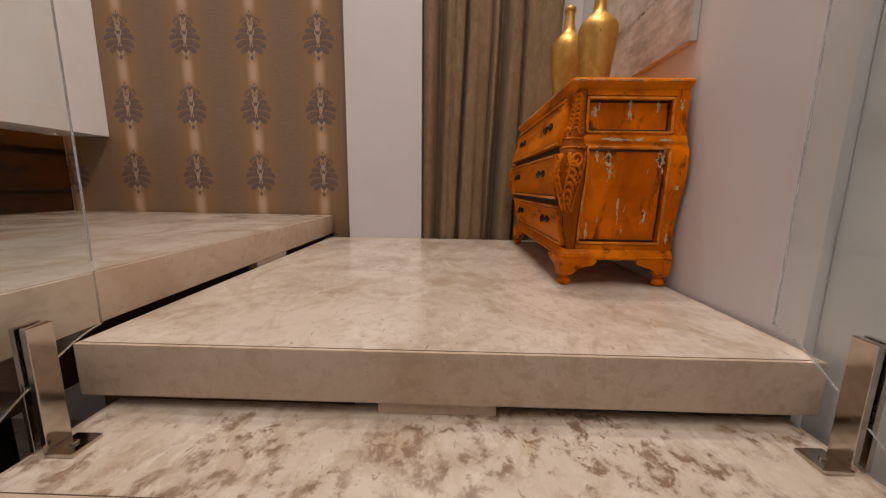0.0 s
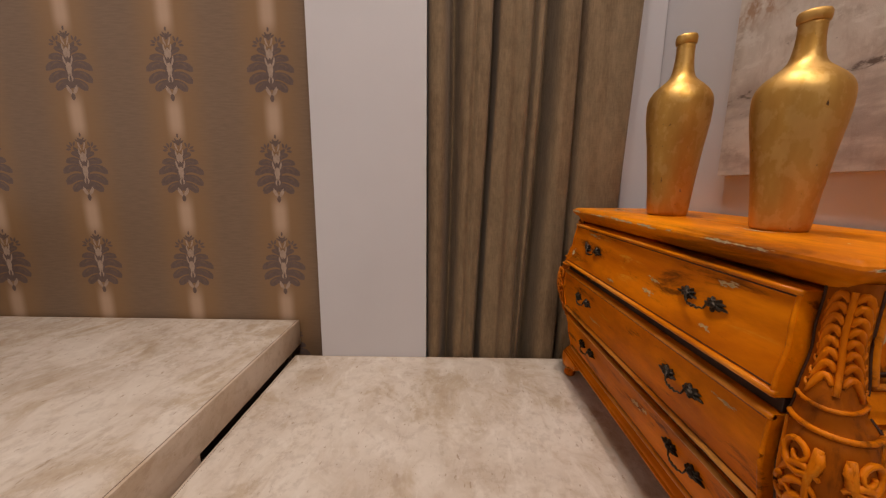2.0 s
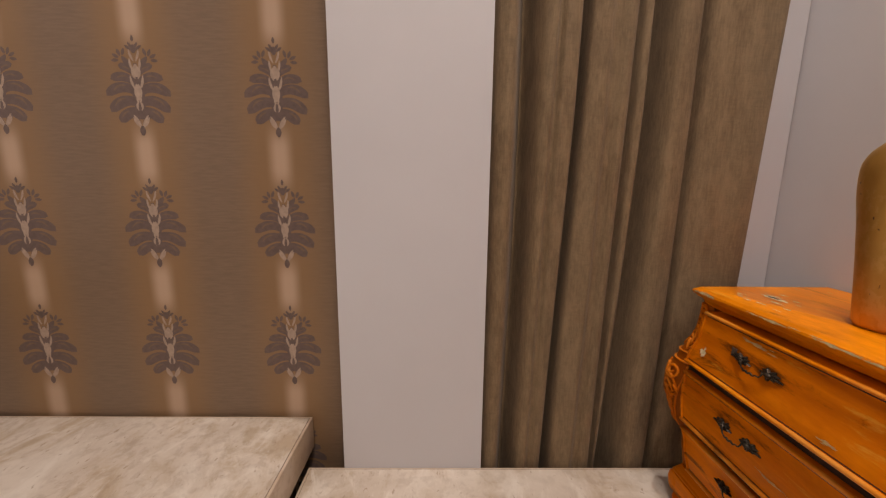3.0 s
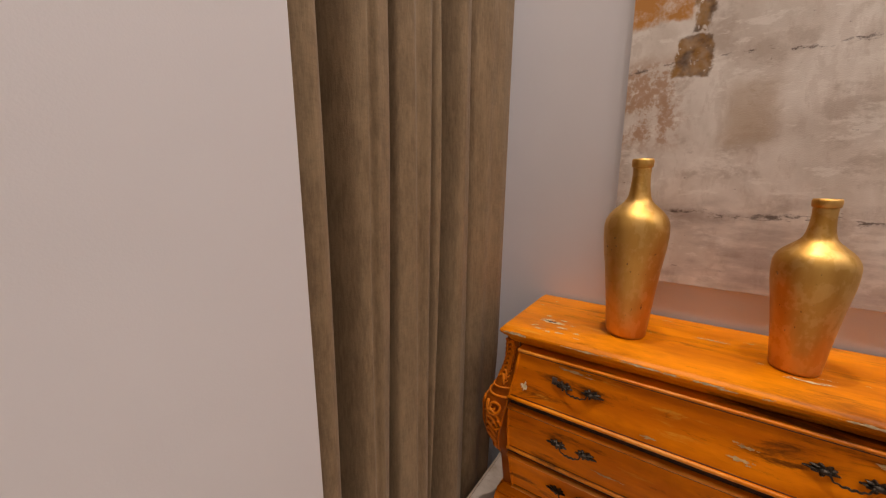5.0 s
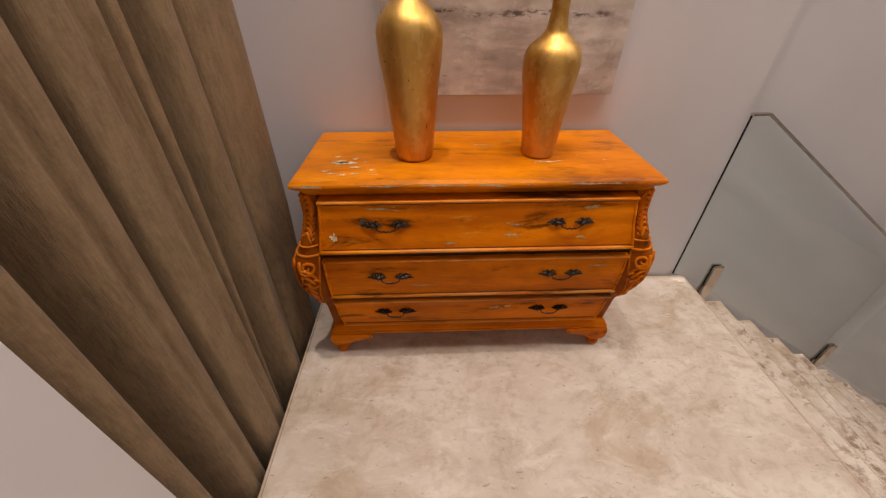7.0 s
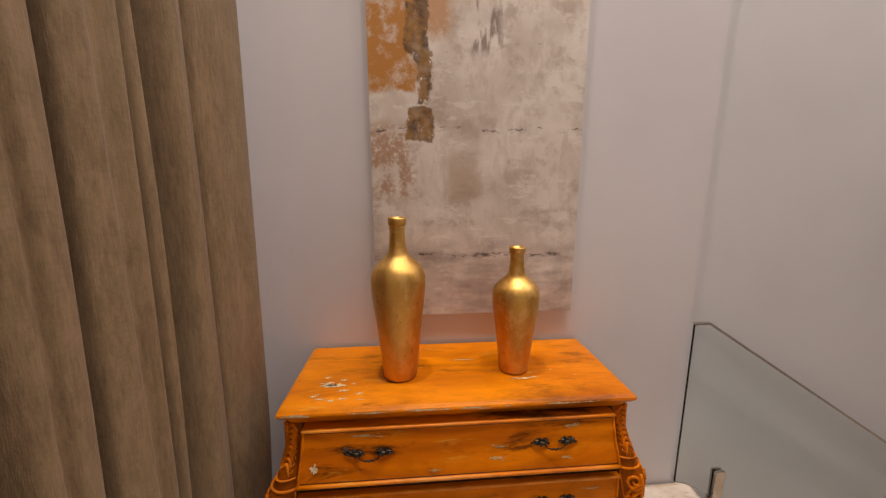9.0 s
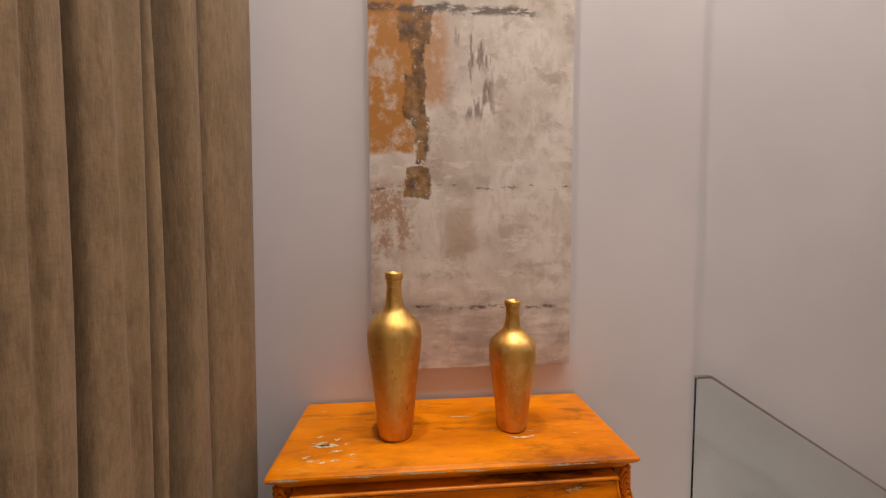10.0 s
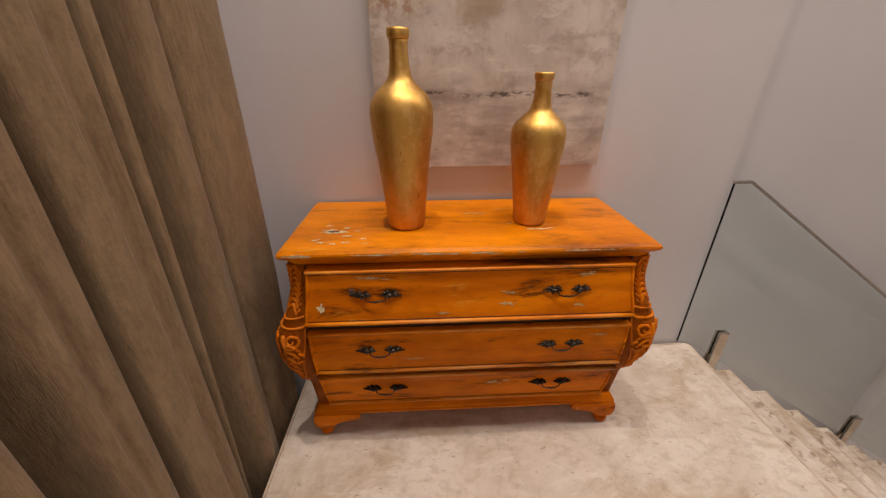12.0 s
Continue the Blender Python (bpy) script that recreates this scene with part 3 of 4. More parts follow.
def chest_post(sgn, parent):
    bm = bmesh.new()
    zs = [0.135 + (0.80 - 0.135) * i / 66 for i in range(67)]
    ss = [-1 + i / 10 for i in range(21)]
    loft(bm, [[corner_point(sgn, s, z) for s in ss] + [Vector((-0.36, CY + sgn * 0.50, z))] for z in zs])
    # Dark ground carries glaze and painted hollow shade; the ribs stay lighter.
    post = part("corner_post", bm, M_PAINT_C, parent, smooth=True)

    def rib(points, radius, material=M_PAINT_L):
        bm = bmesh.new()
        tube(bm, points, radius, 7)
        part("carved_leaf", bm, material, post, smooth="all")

    def swelling(count, thick, tip=0.0016):
        return [tip + thick * math.sin(math.pi * (0.08 + 0.84 * i / (count - 1))) for i in range(count)]

    steps = [i / 9 for i in range(10)]
    for side in (-1, 1):
        # a feather of hooked leaflets on the neck
        for k in range(8):
            z0 = 0.768 - k * 0.0185
            rib([corner_point(sgn, side * (0.13 + (0.62 - 0.012 * k) * u), z0 + 0.016 * math.sin(math.pi * u) - 0.022 * u * u, 0.0015) for u in steps], swelling(10, 0.0050))
            rib([corner_point(sgn, side * (0.62 + 0.15 * math.cos(2.4 * u - 0.5)), z0 - 0.004 - 0.013 * u, 0.002) for u in steps[:7]], 0.0024)
        # scrolled acanthus on the belly, drawn to a point below
        spiral = [corner_point(sgn, side * (0.50 + 0.34 * (1 - i / 26) * math.cos(i * 0.46 + 2.6)), 0.525 + 0.034 * (1 - i / 26) * math.sin(i * 0.46 + 2.6), 0.003) for i in range(23)]
        rib(spiral, [0.0068 - 0.00014 * i for i in range(23)])
        small = [corner_point(sgn, side * (0.58 + 0.24 * (1 - i / 22) * math.cos(-i * 0.5 + 1.2)), 0.452 + 0.024 * (1 - i / 22) * math.sin(-i * 0.5 + 1.2), 0.003) for i in range(18)]
        rib(small, [0.0056 - 0.00012 * i for i in range(18)])
        stem = [corner_point(sgn, side * (0.20 - 0.10 * u + 0.10 * math.sin(6.0 * u)), 0.548 - 0.235 * u, 0.004) for u in [i / 18 for i in range(19)]]
        rib(stem, [0.0062 - 0.0002 * i for i in range(19)])
        for k in range(7):
            z0 = 0.500 - k * 0.0265
            reach = 0.62 - 0.070 * k
            rib([corner_point(sgn, side * (0.14 + reach * u), z0 + 0.020 * math.sin(math.pi * u * 0.9) - 0.034 * u * u, 0.0015) for u in steps], swelling(10, 0.0058))
        rib([corner_point(sgn, side * (0.93 - 0.50 * u ** 1.6), 0.560 - 0.245 * u, 0.0008) for u in [i / 14 for i in range(15)]], 0.0036)
    rib([corner_point(sgn, -0.94 + 1.88 * i / 16, 0.570, 0.002) for i in range(17)], 0.0048)
    rib([corner_point(sgn, -0.94 + 1.88 * i / 16, 0.606, 0.001) for i in range(17)], 0.0036)
    rib([corner_point(sgn, 0.0, 0.785 - 0.160 * i / 10, 0.001) for i in range(11)], 0.0046)
    for s in (-0.985, 0.985):
        bm = bmesh.new()
        tube(bm, [corner_point(sgn, s, 0.150 + 0.640 * i / 44, 0.0004) for i in range(45)], 0.0028, 5)
        part("glaze_line", bm, M_GLAZE, post, "dark antique glaze along the post edge", smooth="all")


def moulding(parent, name, profile, half, deep, material):
    """A moulded band round three sides with eased corners: profile gives height and overhang."""
    bm = bmesh.new()
    rings = []
    for z, o in profile:
        x, y, c = deep + o, half + o, 0.010
        rings.append([(-x, CY - y + c, z), (-x, CY + y - c, z), (-x + c * 0.3, CY + y - c * 0.3, z), (-x + c, CY + y, z), (BACK, CY + y, z),
                      (BACK, CY - y, z), (-x + c, CY - y, z), (-x + c * 0.3, CY - y + c * 0.3, z)])
    loft(bm, rings)
    return part(name, bm, material, parent, smooth=True)


def end_y(sgn, z, out=0.0):
    return CY + sgn * (curve_at(ENDS, z) + out)


def rear_x(z):
    return BACK - 0.052 - 0.45 * max(0.0, curve_at(ENDS, z) - 0.590)


def chest_end(sgn, parent):
    zs = [0.135 + (0.80 - 0.135) * i / 44 for i in range(45)]
    bm = bmesh.new()
    xs = [BACK, -0.12, -0.22, -0.32, -0.43]
    loft(bm, [[(x, end_y(sgn, z, -0.020), z) for x in xs] + [(x, end_y(sgn, z, -0.036), z) for x in xs[::-1]] for z in zs])
    part("end_panel", bm, M_PAINT_Z, parent, smooth=True)
    bm = bmesh.new()
    loft(bm, [[(BACK, end_y(sgn, z, 0.001), z), (rear_x(z), end_y(sgn, z, 0.001), z), (rear_x(z), end_y(sgn, z, -0.025), z), (BACK, end_y(sgn, z, -0.025), z)] for z in zs])
    part("rear_stile", bm, M_PAINT_Z, parent, smooth=True)
    for name, z0, z1, out in (("middle_rail", 0.580, 0.626, 0.0), ("bottom_rail", 0.135, 0.176, 0.0), ("top_rail", 0.776, 0.80, 0.0)):
        bm = bmesh.new()
        rings = []
        for i in range(11):
            z = z0 + (z1 - z0) * i / 10
            swell = 0.009 * math.sin(math.pi * i / 10) if name == "middle_rail" else 0.0
            rings.append([(BACK, end_y(sgn, z, swell), z), (-0.425, end_y(sgn, z, swell), z), (-0.425, end_y(sgn, z, -0.03), z), (BACK, end_y(sgn, z, -0.03), z)])
        loft(bm, rings)
        part(name, bm, M_PAINT_Y, parent, smooth=True)
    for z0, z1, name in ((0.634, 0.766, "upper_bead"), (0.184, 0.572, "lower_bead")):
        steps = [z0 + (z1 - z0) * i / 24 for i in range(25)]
        front = [(-0.412, end_y(sgn, z, 0.001), z) for z in steps]
        rear = [(rear_x(z) - 0.006, end_y(sgn, z, 0.001), z) for z in steps]
        loop = front + rear[::-1] + [front[0]]
        bm = bmesh.new()
        tube(bm, loop, 0.0062, 6, up=(0, 1, 0))
        part(name, bm, M_PAINT_E, parent, smooth="all")
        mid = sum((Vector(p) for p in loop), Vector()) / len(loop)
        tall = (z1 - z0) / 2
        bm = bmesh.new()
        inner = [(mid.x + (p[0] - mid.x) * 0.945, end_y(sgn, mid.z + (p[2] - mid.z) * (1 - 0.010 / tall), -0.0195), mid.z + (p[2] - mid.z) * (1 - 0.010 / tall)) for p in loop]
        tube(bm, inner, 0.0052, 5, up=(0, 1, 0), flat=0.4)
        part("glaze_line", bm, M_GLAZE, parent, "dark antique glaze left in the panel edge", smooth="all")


def bail_handle(parent, x, y, z):
    """Two leafy rosettes and a drooping bail."""
    for side in (-1, 1):
        bm = bmesh.new()
        rings = []
        for r, lift in ((0.0165, 0.0), (0.017, 0.004), (0.0125, 0.009), (0.009, 0.008), (0.0075, 0.013), (0.003, 0.016)):
            ring = []
            for k in range(40):
                a = k * math.tau / 40
                lobe = 1 + (0.26 * math.cos(9 * a + 0.6) + 0.18 * math.cos(5 * a + 1.1)) * (r > 0.009)
                wide = 1.35 + 0.45 * max(0.0, side * math.cos(a)) * (r > 0.015)
                ring.append((x - lift, y + side * 0.044 + r * lobe * wide * math.cos(a), z + r * lobe * 0.80 * math.sin(a)))
            rings.append(ring)
        loft(bm, rings)
        part("rosette", bm, M_BRONZE, parent, "dark aged bronze leafy rosette", smooth=True)
    bm = bmesh.new()
    path = []
    for i in range(25):
        u = -1 + i / 12
        path.append((x - 0.014 - 0.008 * (1 - u * u), y + 0.036 * u, z - 0.016 * (1 - abs(u) ** 7) - 0.002 * math.cos(5 * math.pi * u)))
    tube(bm, path, [0.0018 + 0.0014 * abs(math.cos(2.2 * (-1 + i / 12))) for i in range(25)], 6)
    part("bail", bm, M_BRONZE, parent, "dark aged bronze bail pull", smooth="all")


def drawer(parent, z0, z1, out, handle_z):
    """A bowed drawer front that follows the posts, with worn lips above and below, lightened for gloss too."""
    def half(z):
        return curve_at(SIDE, z) - 0.004

    def face(z):
        return -(curve_at(FACE, z) + out)

    steps = [z0 + (z1 - z0) * i / 12 for i in range(13)]
    bm = bmesh.new()
    loft(bm, [[(face(z), CY - half(z), z), (face(z), CY + half(z), z), (-0.36, CY + half(z), z), (-0.36, CY - half(z), z)] for z in steps])
    front = part("drawer", bm, M_PAINT_Y, parent, "rubbed orange drawer front, slightly open", smooth=True)
    for z, name in ((z1 - 0.005, "upper_lip"), (z0 + 0.006, "lower_lip")):
        bm = bmesh.new()
        r = 0.0075 if name == "upper_lip" else 0.0085
        tube(bm, [(face(z) - 0.001, CY + half(z) * (-1 + 2 * i / 16), z) for i in range(17)], r, 8, flat=0.8)
        part(name, bm, M_PAINT_E, front, smooth="all")
        bm = bmesh.new()
        dz = -0.0085 if name == "upper_lip" else 0.0095
        tube(bm, [(face(z + dz) + 0.001, CY + (half(z) - 0.008) * (-1 + 2 * i / 16), z + dz) for i in range(17)], 0.0021, 5)
        part("glaze_line", bm, M_GLAZE, front, "dark antique glaze beside the lip", smooth="all")
    for s in (-1, 1):
        bm = bmesh.new()
        tube(bm, [(face(z) - 0.0005, CY + s * (half(z) - 0.005), z) for z in steps], 0.0050, 6)
        part("side_bead", bm, M_PAINT_Y, front, smooth="all")
        bail_handle(front, face(handle_z), CY + s * 0.315, handle_z)


def bracket_foot(sgn, front, parent):
    y = CY + sgn * 0.606
    outline = [(0.0, 0.118), (0.175, 0.118), (0.180, 0.106), (0.172, 0.094), (0.154, 0.090), (0.138, 0.083), (0.120, 0.079), (0.100, 0.081), (0.084, 0.073), (0.072, 0.058), (0.062, 0.046),
               (0.012, 0.046), (0.000, 0.056), (-0.005, 0.072), (-0.005, 0.086), (-0.002, 0.104)]
    bm = bmesh.new()
    xa = -0.484 if front else BACK - 0.005
    src = prism([(y - sgn * d, z) for d, z in outline], "x", xa, xa + (0.035 if front else -0.03), 0.004)
    other = prism([((xa + 0.002 + d * 0.85) if front else (xa - 0.002 - d * 0.75), z + 0.0013) for d, z in outline], "y", y - sgn * 0.003, y - sgn * 0.037, 0.004)
    for b in (src, other):
        temp = bpy.data.meshes.new("temp")
        b.to_mesh(temp)
        b.free()
        bm.from_mesh(temp)
        bpy.data.meshes.remove(temp)
    foot = part("bracket_foot", bm, M_PAINT_Y, parent, smooth=True)
    bm = bmesh.new()
    cx, cy = (xa + 0.030, y - sgn * 0.034) if front else (xa - 0.030, y - sgn * 0.034)
    lathe(bm, [(0.020, 0.062), (0.026, 0.050), (0.021, 0.042), (0.015, 0.037), (0.025, 0.029), (0.028, 0.017), (0.024, 0.006), (0.016, 0.0)], cx, cy, 20)
    part("bun_toe", bm, M_PAINT_Z, foot, smooth=True)
    # rolled scroll on the inner end of the bracket
    bm = bmesh.new()
    if front:
        tube(bm, [(xa - 0.0015, y - sgn * (0.170 + 0.010 * math.cos(a)), 0.104 + 0.009 * math.sin(a)) for a in [i * 0.6 for i in range(9)]], 0.0034, 6, up=(1, 0, 0))
    else:
        tube(bm, [(xa - 0.130 + 0.009 * math.cos(a), y - sgn * 0.0015, 0.104 + 0.009 * math.sin(a)) for a in [i * 0.6 for i in range(9)]], 0.0034, 6, up=(0, 1, 0))
    part("foot_scroll", bm, M_PAINT_E, foot, smooth="all")


def chip(parent, x, y, z, length, width, normal, seed, dark=False, ground=M_CHIP):
    """A flake of lost paint: a ragged streak a hair above the surface."""
    rng = random.Random(seed)
    n = Vector(normal).normalized()
    u = Vector((0, 1, 0)) if abs(n.y) < 0.7 else Vector((0, 0, 1))
    u = (u - n * u.dot(n)).normalized()
    v = n.cross(u)
    bm = bmesh.new()
    lift = [0.0010]

    def flake(du, dv, scale, index):
        lift[0] += 0.00015
        pts = []
        for k in range(34):
            a = k * math.tau / 34
            r = (0.62 + 0.38 * rng.random()) * scale
            fat = 0.75 + 0.35 * math.sin(2.0 * math.cos(a) * 3 + seed)
            pts.append(bm.verts.new(Vector((x, y, z)) + n * lift[0] + u * (du + r * math.cos(a) * length / 2) + v * (dv + r * fat * math.sin(a) * width / 2)))
        bm.faces.new(pts).material_index = index

    flake(0, 0, 0.95, 0)
    for _ in range(4):
        flake(rng.uniform(-0.6, 0.6) * length, rng.uniform(-0.55, 0.55) * width, rng.uniform(0.15, 0.45), 0)
    if dark:
        flake(0, 0, 0.55, 1)
    part("paint_chip", bm, [ground, M_BARE], parent, "pale ground showing through chipped paint")


def chest():
    ob = thing("chest_of_drawers", (-0.25, CY, 0.0), "carved bombe chest with distressed orange paint and three drawers", "chest of drawers")
    bm = bmesh.new()
    zs = [0.118 + 0.68 * i / 20 for i in range(21)]
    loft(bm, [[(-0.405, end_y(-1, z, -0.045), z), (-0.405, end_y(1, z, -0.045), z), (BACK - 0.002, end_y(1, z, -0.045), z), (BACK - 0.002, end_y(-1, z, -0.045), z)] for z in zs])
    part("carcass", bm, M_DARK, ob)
    moulding(ob, "top", [(0.781, 0.000), (0.786, 0.006), (0.796, 0.009), (0.805, 0.016), (0.810, 0.025), (0.814, 0.027), (0.818, 0.033), (0.825, 0.036), (0.831, 0.034), (0.8345, 0.027),
                         (0.8365, 0.0255), (0.840, 0.020)], 0.577, 0.452, M_PAINT_T)
    # Recessed band coloured dark to paint the shade under the top.
    moulding(ob, "frieze_shade", [(0.770, 0.0), (0.784, 0.004)], 0.556, 0.366, M_DARK)
    moulding(ob, "base_moulding", [(0.114, 0.008), (0.118, 0.016), (0.126, 0.018), (0.131, 0.012), (0.136, 0.012), (0.142, 0.008), (0.150, 0.003), (0.156, 0.0)], 0.588, 0.462, M_PAINT_Y)
    for sgn in (-1, 1):
        chest_post(sgn, ob)
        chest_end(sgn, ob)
        for front in (True, False):
            bracket_foot(sgn, front, ob)
    drawer(ob, 0.585, 0.772, 0.020, 0.688)
    drawer(ob, 0.364, 0.552, 0.010, 0.478)
    drawer(ob, 0.164, 0.338, 0.008, 0.264)
    # Dark strips that put shade into the gaps between the drawers.
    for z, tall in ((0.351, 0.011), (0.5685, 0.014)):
        part("drawer_gap_shade", box((-(curve_at(FACE, z) - 0.004), CY - 0.550, z - tall), (-0.38, CY + 0.550, z + tall), 0.002), M_DARK, ob)
    # larger flakes that can be told apart
    up = (0, 0, 1)
    for i, (x, y, l, w, dark) in enumerate(((-0.334, -0.392, 0.100, 0.036, True), (-0.400, -0.345, 0.024, 0.016, False), (-0.420, -0.372, 0.036, 0.012, False),
                                            (-0.300, -0.430, 0.026, 0.014, False), (-0.280, -0.365, 0.024, 0.016, False), (-0.420, -0.450, 0.034, 0.012, False),
                                            (-0.395, -0.500, 0.026, 0.012, False), (-0.330, -0.470, 0.020, 0.012, False), (-0.345, -1.110, 0.085, 0.016, False),
                                            (-0.180, -0.890, 0.090, 0.010, False), (-0.430, -0.410, 0.026, 0.014, False), (-0.372, -0.440, 0.040, 0.014, False))):
        chip(ob, x, y, 0.840, l, w, up, i, dark)
    for i, (y, l, w) in enumerate(((-0.315, 0.085, 0.014), (-0.72, 0.12, 0.010), (-0.88, 0.09, 0.010), (-0.56, 0.10, 0.008), (-1.18, 0.06, 0.009))):
        chip(ob, -0.4868, y, 0.827, l, w, (-1, 0, 0.1), 30 + i)
    for i, (x, z, l, w, dark) in enumerate(((-0.325, 0.530, 0.075, 0.038, True), (-0.313, 0.475, 0.060, 0.018, False), (-0.122, 0.525, 0.085, 0.038, True), (-0.375, 0.235, 0.080, 0.014, False),
                                            (-0.140, 0.290, 0.060, 0.018, False), (-0.238, 0.726, 0.100, 0.020, False), (-0.375, 0.718, 0.060, 0.026, False), (-0.128, 0.740, 0.060, 0.016, False),
                                            (-0.258, 0.350, 0.130, 0.012, False), (-0.370, 0.545, 0.050, 0.020, False))):
        slope = (curve_at(ENDS, z + 0.01) - curve_at(ENDS, z - 0.01)) / 0.02
        chip(ob, x, end_y(-1, z, -0.0190), z, l, w, (0, -1, -slope), 50 + i, dark)
    for i, (x, z, l) in enumerate(((-0.045, 0.205, 0.050), (-0.045, 0.735, 0.040), (-0.046, 0.42, 0.035))):
        chip(ob, x, end_y(-1, z, 0.0016), z, l, 0.018, (0, -1, 0), 65 + i)
    for i, (x, l) in enumerate(((-0.30, 0.13), (-0.11, 0.08), (-0.21, 0.05))):
        chip(ob, x, end_y(-1, 0.604, 0.0098), 0.604, 0.014, l, (0, -1, 0), 70 + i)
    for i, (y, z, l, w) in enumerate(((-0.362, 0.645, 0.026, 0.040), (-0.52, 0.745, 0.095, 0.012), (-1.235, 0.74, 0.07, 0.012), (-0.98, 0.68, 0.045, 0.014), (-0.97, 0.645, 0.055, 0.016), (-0.76, 0.62, 0.05, 0.012),
                                      (-1.31, 0.51, 0.055, 0.012), (-0.66, 0.43, 0.08, 0.011), (-0.95, 0.275, 0.05, 0.016), (-1.00, 0.28, 0.035, 0.014), (-1.21, 0.635, 0.04, 0.012))):
        slope = (curve_at(FACE, z + 0.01) - curve_at(FACE, z - 0.01)) / 0.02
        chip(ob, -(curve_at(FACE, z) + (0.0205 if z > 0.57 else 0.0105)), y, z, l, w, (-1, 0, -slope), 90 + i, False, M_RUB if i else M_CHIP)
    part("worn_mark", box((-(curve_at(FACE, 0.695) + 0.0212), -0.474, 0.682), (-(curve_at(FACE, 0.695) + 0.012), -0.456, 0.708), 0.001), M_BARE, ob, "dark mark of a lost fitting")
    rng = random.Random(21)
    for i in range(18):
        chip(ob, -0.4868, CY + rng.uniform(-0.58, 0.58), 0.8265, rng.uniform(0.015, 0.06), rng.uniform(0.003, 0.007), (-1, 0, 0.1), 200 + i)
    for i in range(14):
        chip(ob, rng.uniform(-0.46, -0.05), CY + rng.uniform(-0.57, 0.57), 0.840, rng.uniform(0.010, 0.04), rng.uniform(0.003, 0.007), up, 240 + i)
    for i in range(14):
        chip(ob, rng.uniform(-0.46, -0.04), CY - 0.6128, 0.8265, rng.uniform(0.003, 0.006), rng.uniform(0.015, 0.06), (0, -1, 0), 280 + i)
    for i in range(4):
        x, z = rng.uniform(-0.38, -0.10), rng.uniform(0.22, 0.55)
        slope = (curve_at(ENDS, z + 0.01) - curve_at(ENDS, z - 0.01)) / 0.02
        chip(ob, x, end_y(-1, z, -0.0190), z, rng.uniform(0.015, 0.05), rng.uniform(0.003, 0.008), (0, -1, -slope), 420 + i)


chest()

# ---- vases ----


def vase(x, y, z, h, r, base, neck, label):
    ob = thing("vase", (x, y, z), label, "vase", "gold vases")
    bm = bmesh.new()
    table = [(0.0, base * 0.93), (0.012, base), (0.18, base * 1.14), (0.38, r * 0.86), (0.53, r * 0.975), (0.605, r), (0.66, r * 0.975), (0.705, r * 0.84), (0.74, r * 0.63), (0.775, neck * 1.42),
             (0.82, neck * 1.12), (0.90, neck * 0.96), (0.955, neck * 0.98)]
    n = 60
    profile = []
    for i in range(n + 1):
        t = i / n * 0.955
        j = max(k for k in range(len(table) - 1) if table[k][0] <= t)
        (ta, ra), (tb, rb) = table[j], table[j + 1]
        before = table[max(j - 1, 0)]
        after = table[min(j + 2, len(table) - 1)]
        u = (t - ta) / (tb - ta)
        ma = (rb - before[1]) / max(tb - before[0], 1e-6) * (tb - ta)
        mb = (after[1] - ra) / max(after[0] - ta, 1e-6) * (tb - ta)
        rr = (2 * u ** 3 - 3 * u * u + 1) * ra + (u ** 3 - 2 * u * u + u) * ma + (-2 * u ** 3 + 3 * u * u) * rb + (u ** 3 - u * u) * mb
        profile.append((rr, z + t * h))
    lathe(bm, profile, x, y, 56)
    body = part("body", bm, M_GOLD, ob, smooth="all")
    bm = bmesh.new()
    lip = neck * 1.10
    lathe(bm, [(neck * 0.9, z + h * 0.95), (lip, z + h * 0.957), (lip * 1.04, z + h * 0.975), (lip * 1.04, z + h * 0.99), (lip * 0.97, z + h), (neck * 0.75, z + h * 0.998), (neck * 0.7, z + h * 0.96)], x, y, 40)
    part("rim", bm, M_GOLD, ob, smooth="all")


vase(-0.278, -0.641, 0.8402, 0.607, 0.099, 0.064, 0.0285, "tall gold-leaf bottle vase standing on the orange chest")
vase(-0.268, -1.086, 0.8402, 0.492, 0.089, 0.057, 0.0265, "shorter gold-leaf bottle vase standing on the orange chest")

# ---- painting ----


def painting():
    y0, y1, z0, z1 = -1.418, -0.532, 0.987, 2.74
    ob = thing("painting", (-0.02, (y0 + y1) / 2, z0), "large abstract canvas in ochre, gold leaf and plaster white", "painting")
    part("canvas", box((-0.031, y0, z0), (-0.0292, y1, z1)), M_CANVAS, ob)
    part("stretcher", box((-0.0288, y0, z0), (-0.002, y1, z1), 0.002), M_CLOTH, ob)

painting()

# ---- glass balustrades ----


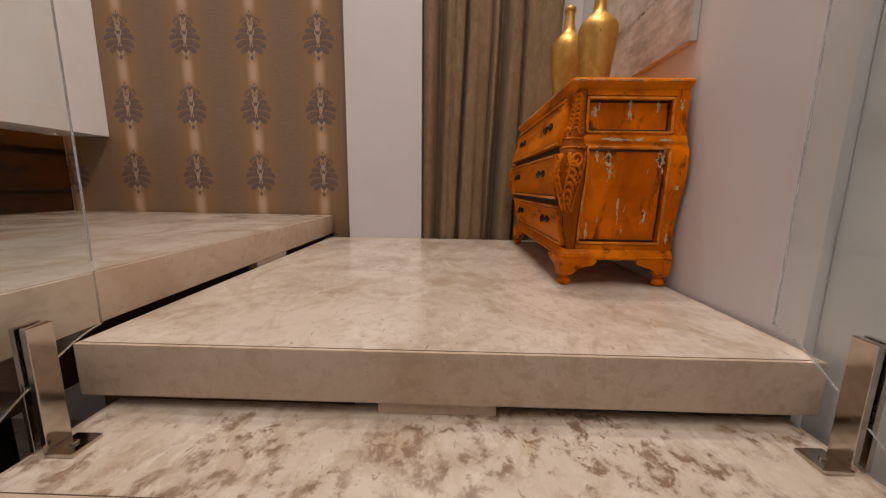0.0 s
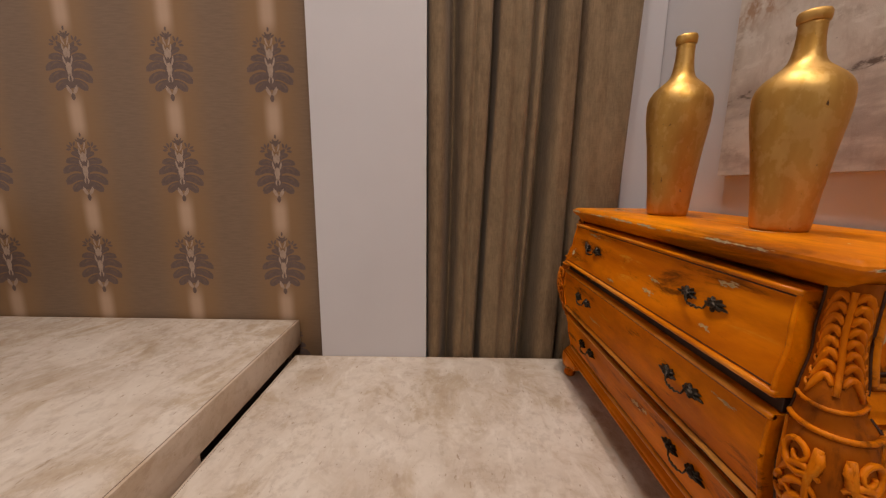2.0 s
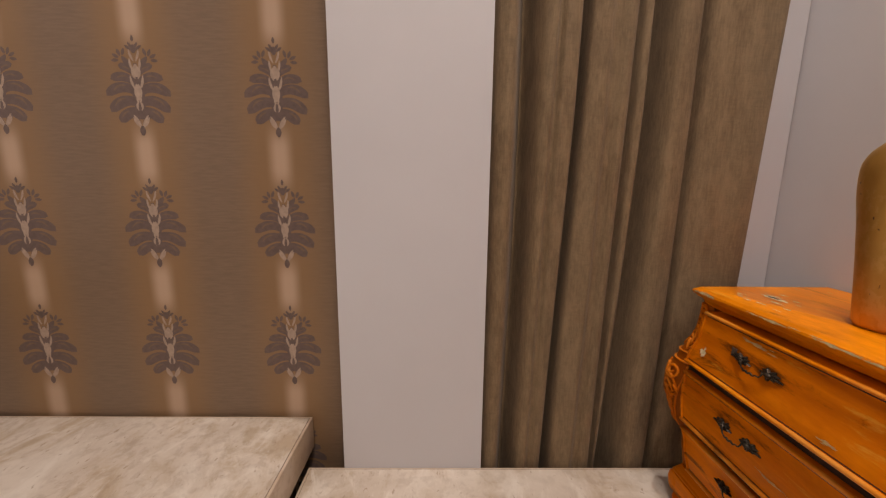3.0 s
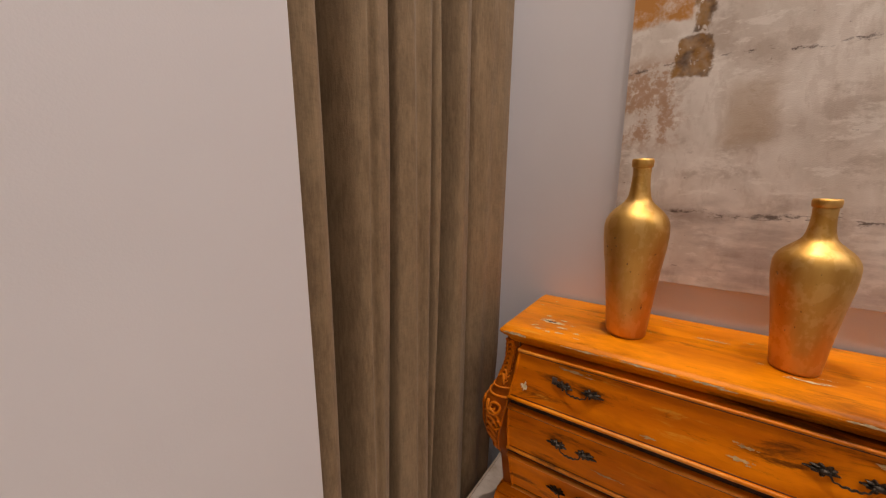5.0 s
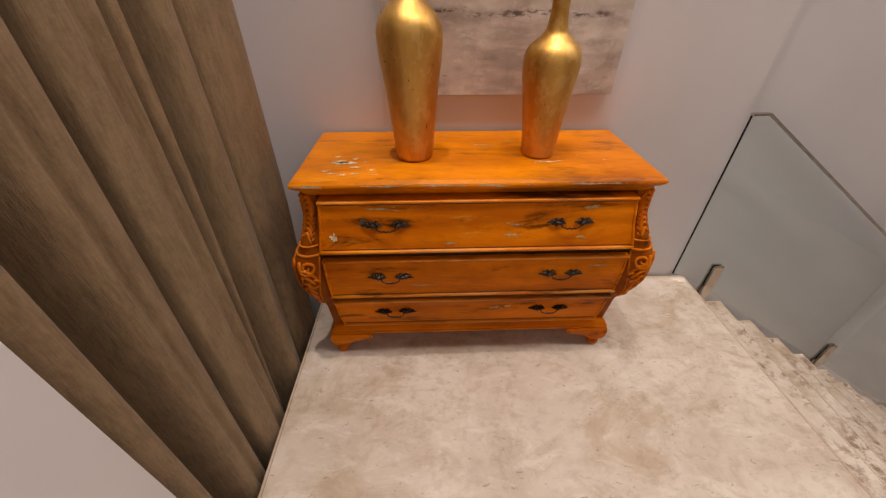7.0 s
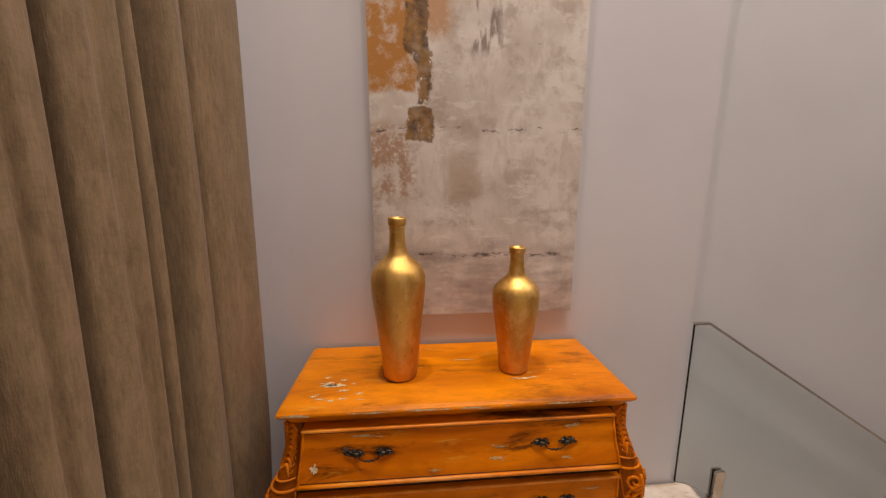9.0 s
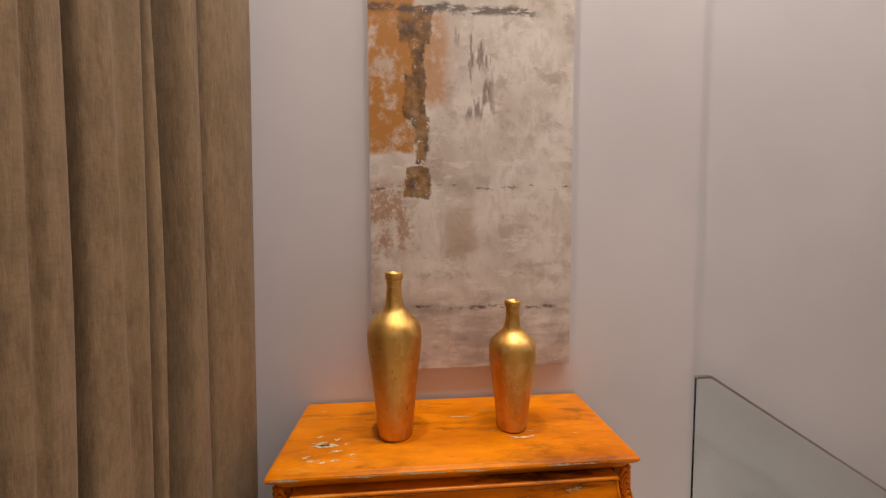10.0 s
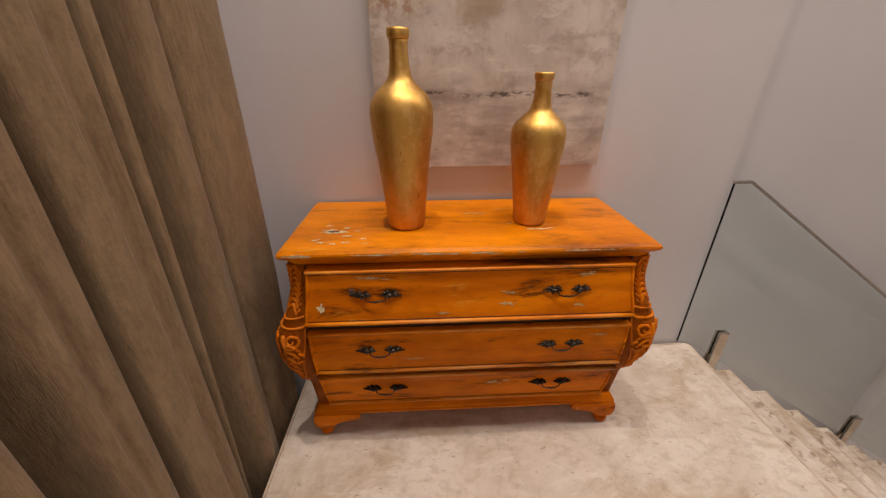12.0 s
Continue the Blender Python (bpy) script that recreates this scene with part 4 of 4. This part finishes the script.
def balustrade(x, y_top, clamps, label):
    """A raking glass pane with a steel cap, held by flat steel clamps on the treads."""
    slope = RISE / RUN
    ob = thing("glass_balustrade", (x, y_top - 1.2, -1.0), label, "balustrade", "glass balustrades")
    y_end = y_top - 2.35
    top = 0.905
    bottom = [(y_top, 0.055), (y_top - 0.035, 0.048), (y_top - 0.07, 0.036), (y_top - 0.12, 0.010)]
    drop = slope * (y_top - 0.12 - y_end)
    pane = [(y_top, top), (y_top, bottom[0][1]), *bottom[1:], (y_end, 0.010 - drop), (y_end, top - slope * (y_top - 0.072 - y_end)), (y_top - 0.072, top)]
    g = part("pane", prism(pane, "x", x - 0.006, x + 0.006), M_GLASS, ob)
    g.visible_shadow = False
    bm = bmesh.new()
    box_in(bm, (x - 0.010, y_top - 0.074, top + 0.0005), (x + 0.010, y_top + 0.001, top + 0.012), 0.002)
    part("cap_end", bm, M_STEEL, ob)
    low = top - slope * (y_top - 0.072 - y_end)
    part("cap", prism([(y_top - 0.072, top + 0.001), (y_end, low + 0.001), (y_end, low + 0.013), (y_top - 0.074, top + 0.0125)], "x", x - 0.010, x + 0.010, 0.002), M_STEEL, ob)
    for y, z in clamps:
        inner = -1 if x > -1 else 1
        c = part("clamp", box((x + inner * 0.008, y - 0.026, z + 0.001), (x + inner * 0.022, y + 0.026, z + 0.290), 0.002), M_STEEL, ob, "flat brushed steel clamp")
        part("clamp_back", box((x - inner * 0.020, y - 0.026, z + 0.001), (x - inner * 0.008, y + 0.026, z + 0.290), 0.002), M_STEEL, c)
        part("foot_plate", box((x + inner * 0.0225, y - 0.036, z + 0.0008), (x + inner * 0.085, y + 0.036, z + 0.010), 0.002), M_STEEL, c)
        bm = bmesh.new()
        lathe(bm, [(0.008, z + 0.0105), (0.008, z + 0.014), (0.004, z + 0.015)], x + inner * 0.055, y, 12)
        part("bolt", bm, M_STEEL, c)


balustrade(-0.060, -2.015, [(-2.245, -RISE), (-2.245 - 4 * RUN, -RISE * 5)], "clear glass balustrade with a thin steel cap beside the stair")
balustrade(-1.840, -2.120, [(-2.270, -RISE), (-2.270 - 4 * RUN, -RISE * 5)], "clear glass balustrade with a thin steel cap beside the stair")

# ---- small spotlight under the bulkhead ----
spot = thing("soffit_spotlight", (-4.06, -0.16, 0.760), "small round recessed spotlight under the white bulkhead", "ceiling light")
bm = bmesh.new()
lathe(bm, [(0.030, 0.771), (0.040, 0.771), (0.041, 0.764), (0.036, 0.761), (0.030, 0.762)], -4.06, -0.16, 24)
part("ring", bm, M_WHITE, spot, smooth=True)
bm = bmesh.new()
lathe(bm, [(0.029, 0.763), (0.029, 0.771)], -4.06, -0.16, 24)
part("lens", bm, M_GLOW, spot)

# ---- ceiling lights ----
for x, y, watts in DOWNLIGHTS:
    ob = thing("ceiling_downlight", (x, y, CEIL - 0.012), "recessed round ceiling spotlight with a white ring", "ceiling light", "ceiling downlights")
    bm = bmesh.new()
    lathe(bm, [(0.050, CEIL - 0.012), (0.060, CEIL - 0.012), (0.064, CEIL - 0.006), (0.064, CEIL + 0.001), (0.048, CEIL + 0.001)], x, y, 28)
    part("ring", bm, M_WHITE, ob, smooth=True)
    bm = bmesh.new()
    lathe(bm, [(0.046, CEIL - 0.004), (0.046, CEIL + 0.001)], x, y, 28)
    part("lens", bm, M_GLOW, ob)
    lamp = bpy.data.lights.new("downlight_lamp", "AREA")
    lamp.shape, lamp.size, lamp.energy, lamp.color = "DISK", 0.09, watts, WARM
    lamp.spread = radians(150)
    lo = new("downlight_lamp", lamp)
    lo.matrix_world = pose(x, y, CEIL - 0.016)
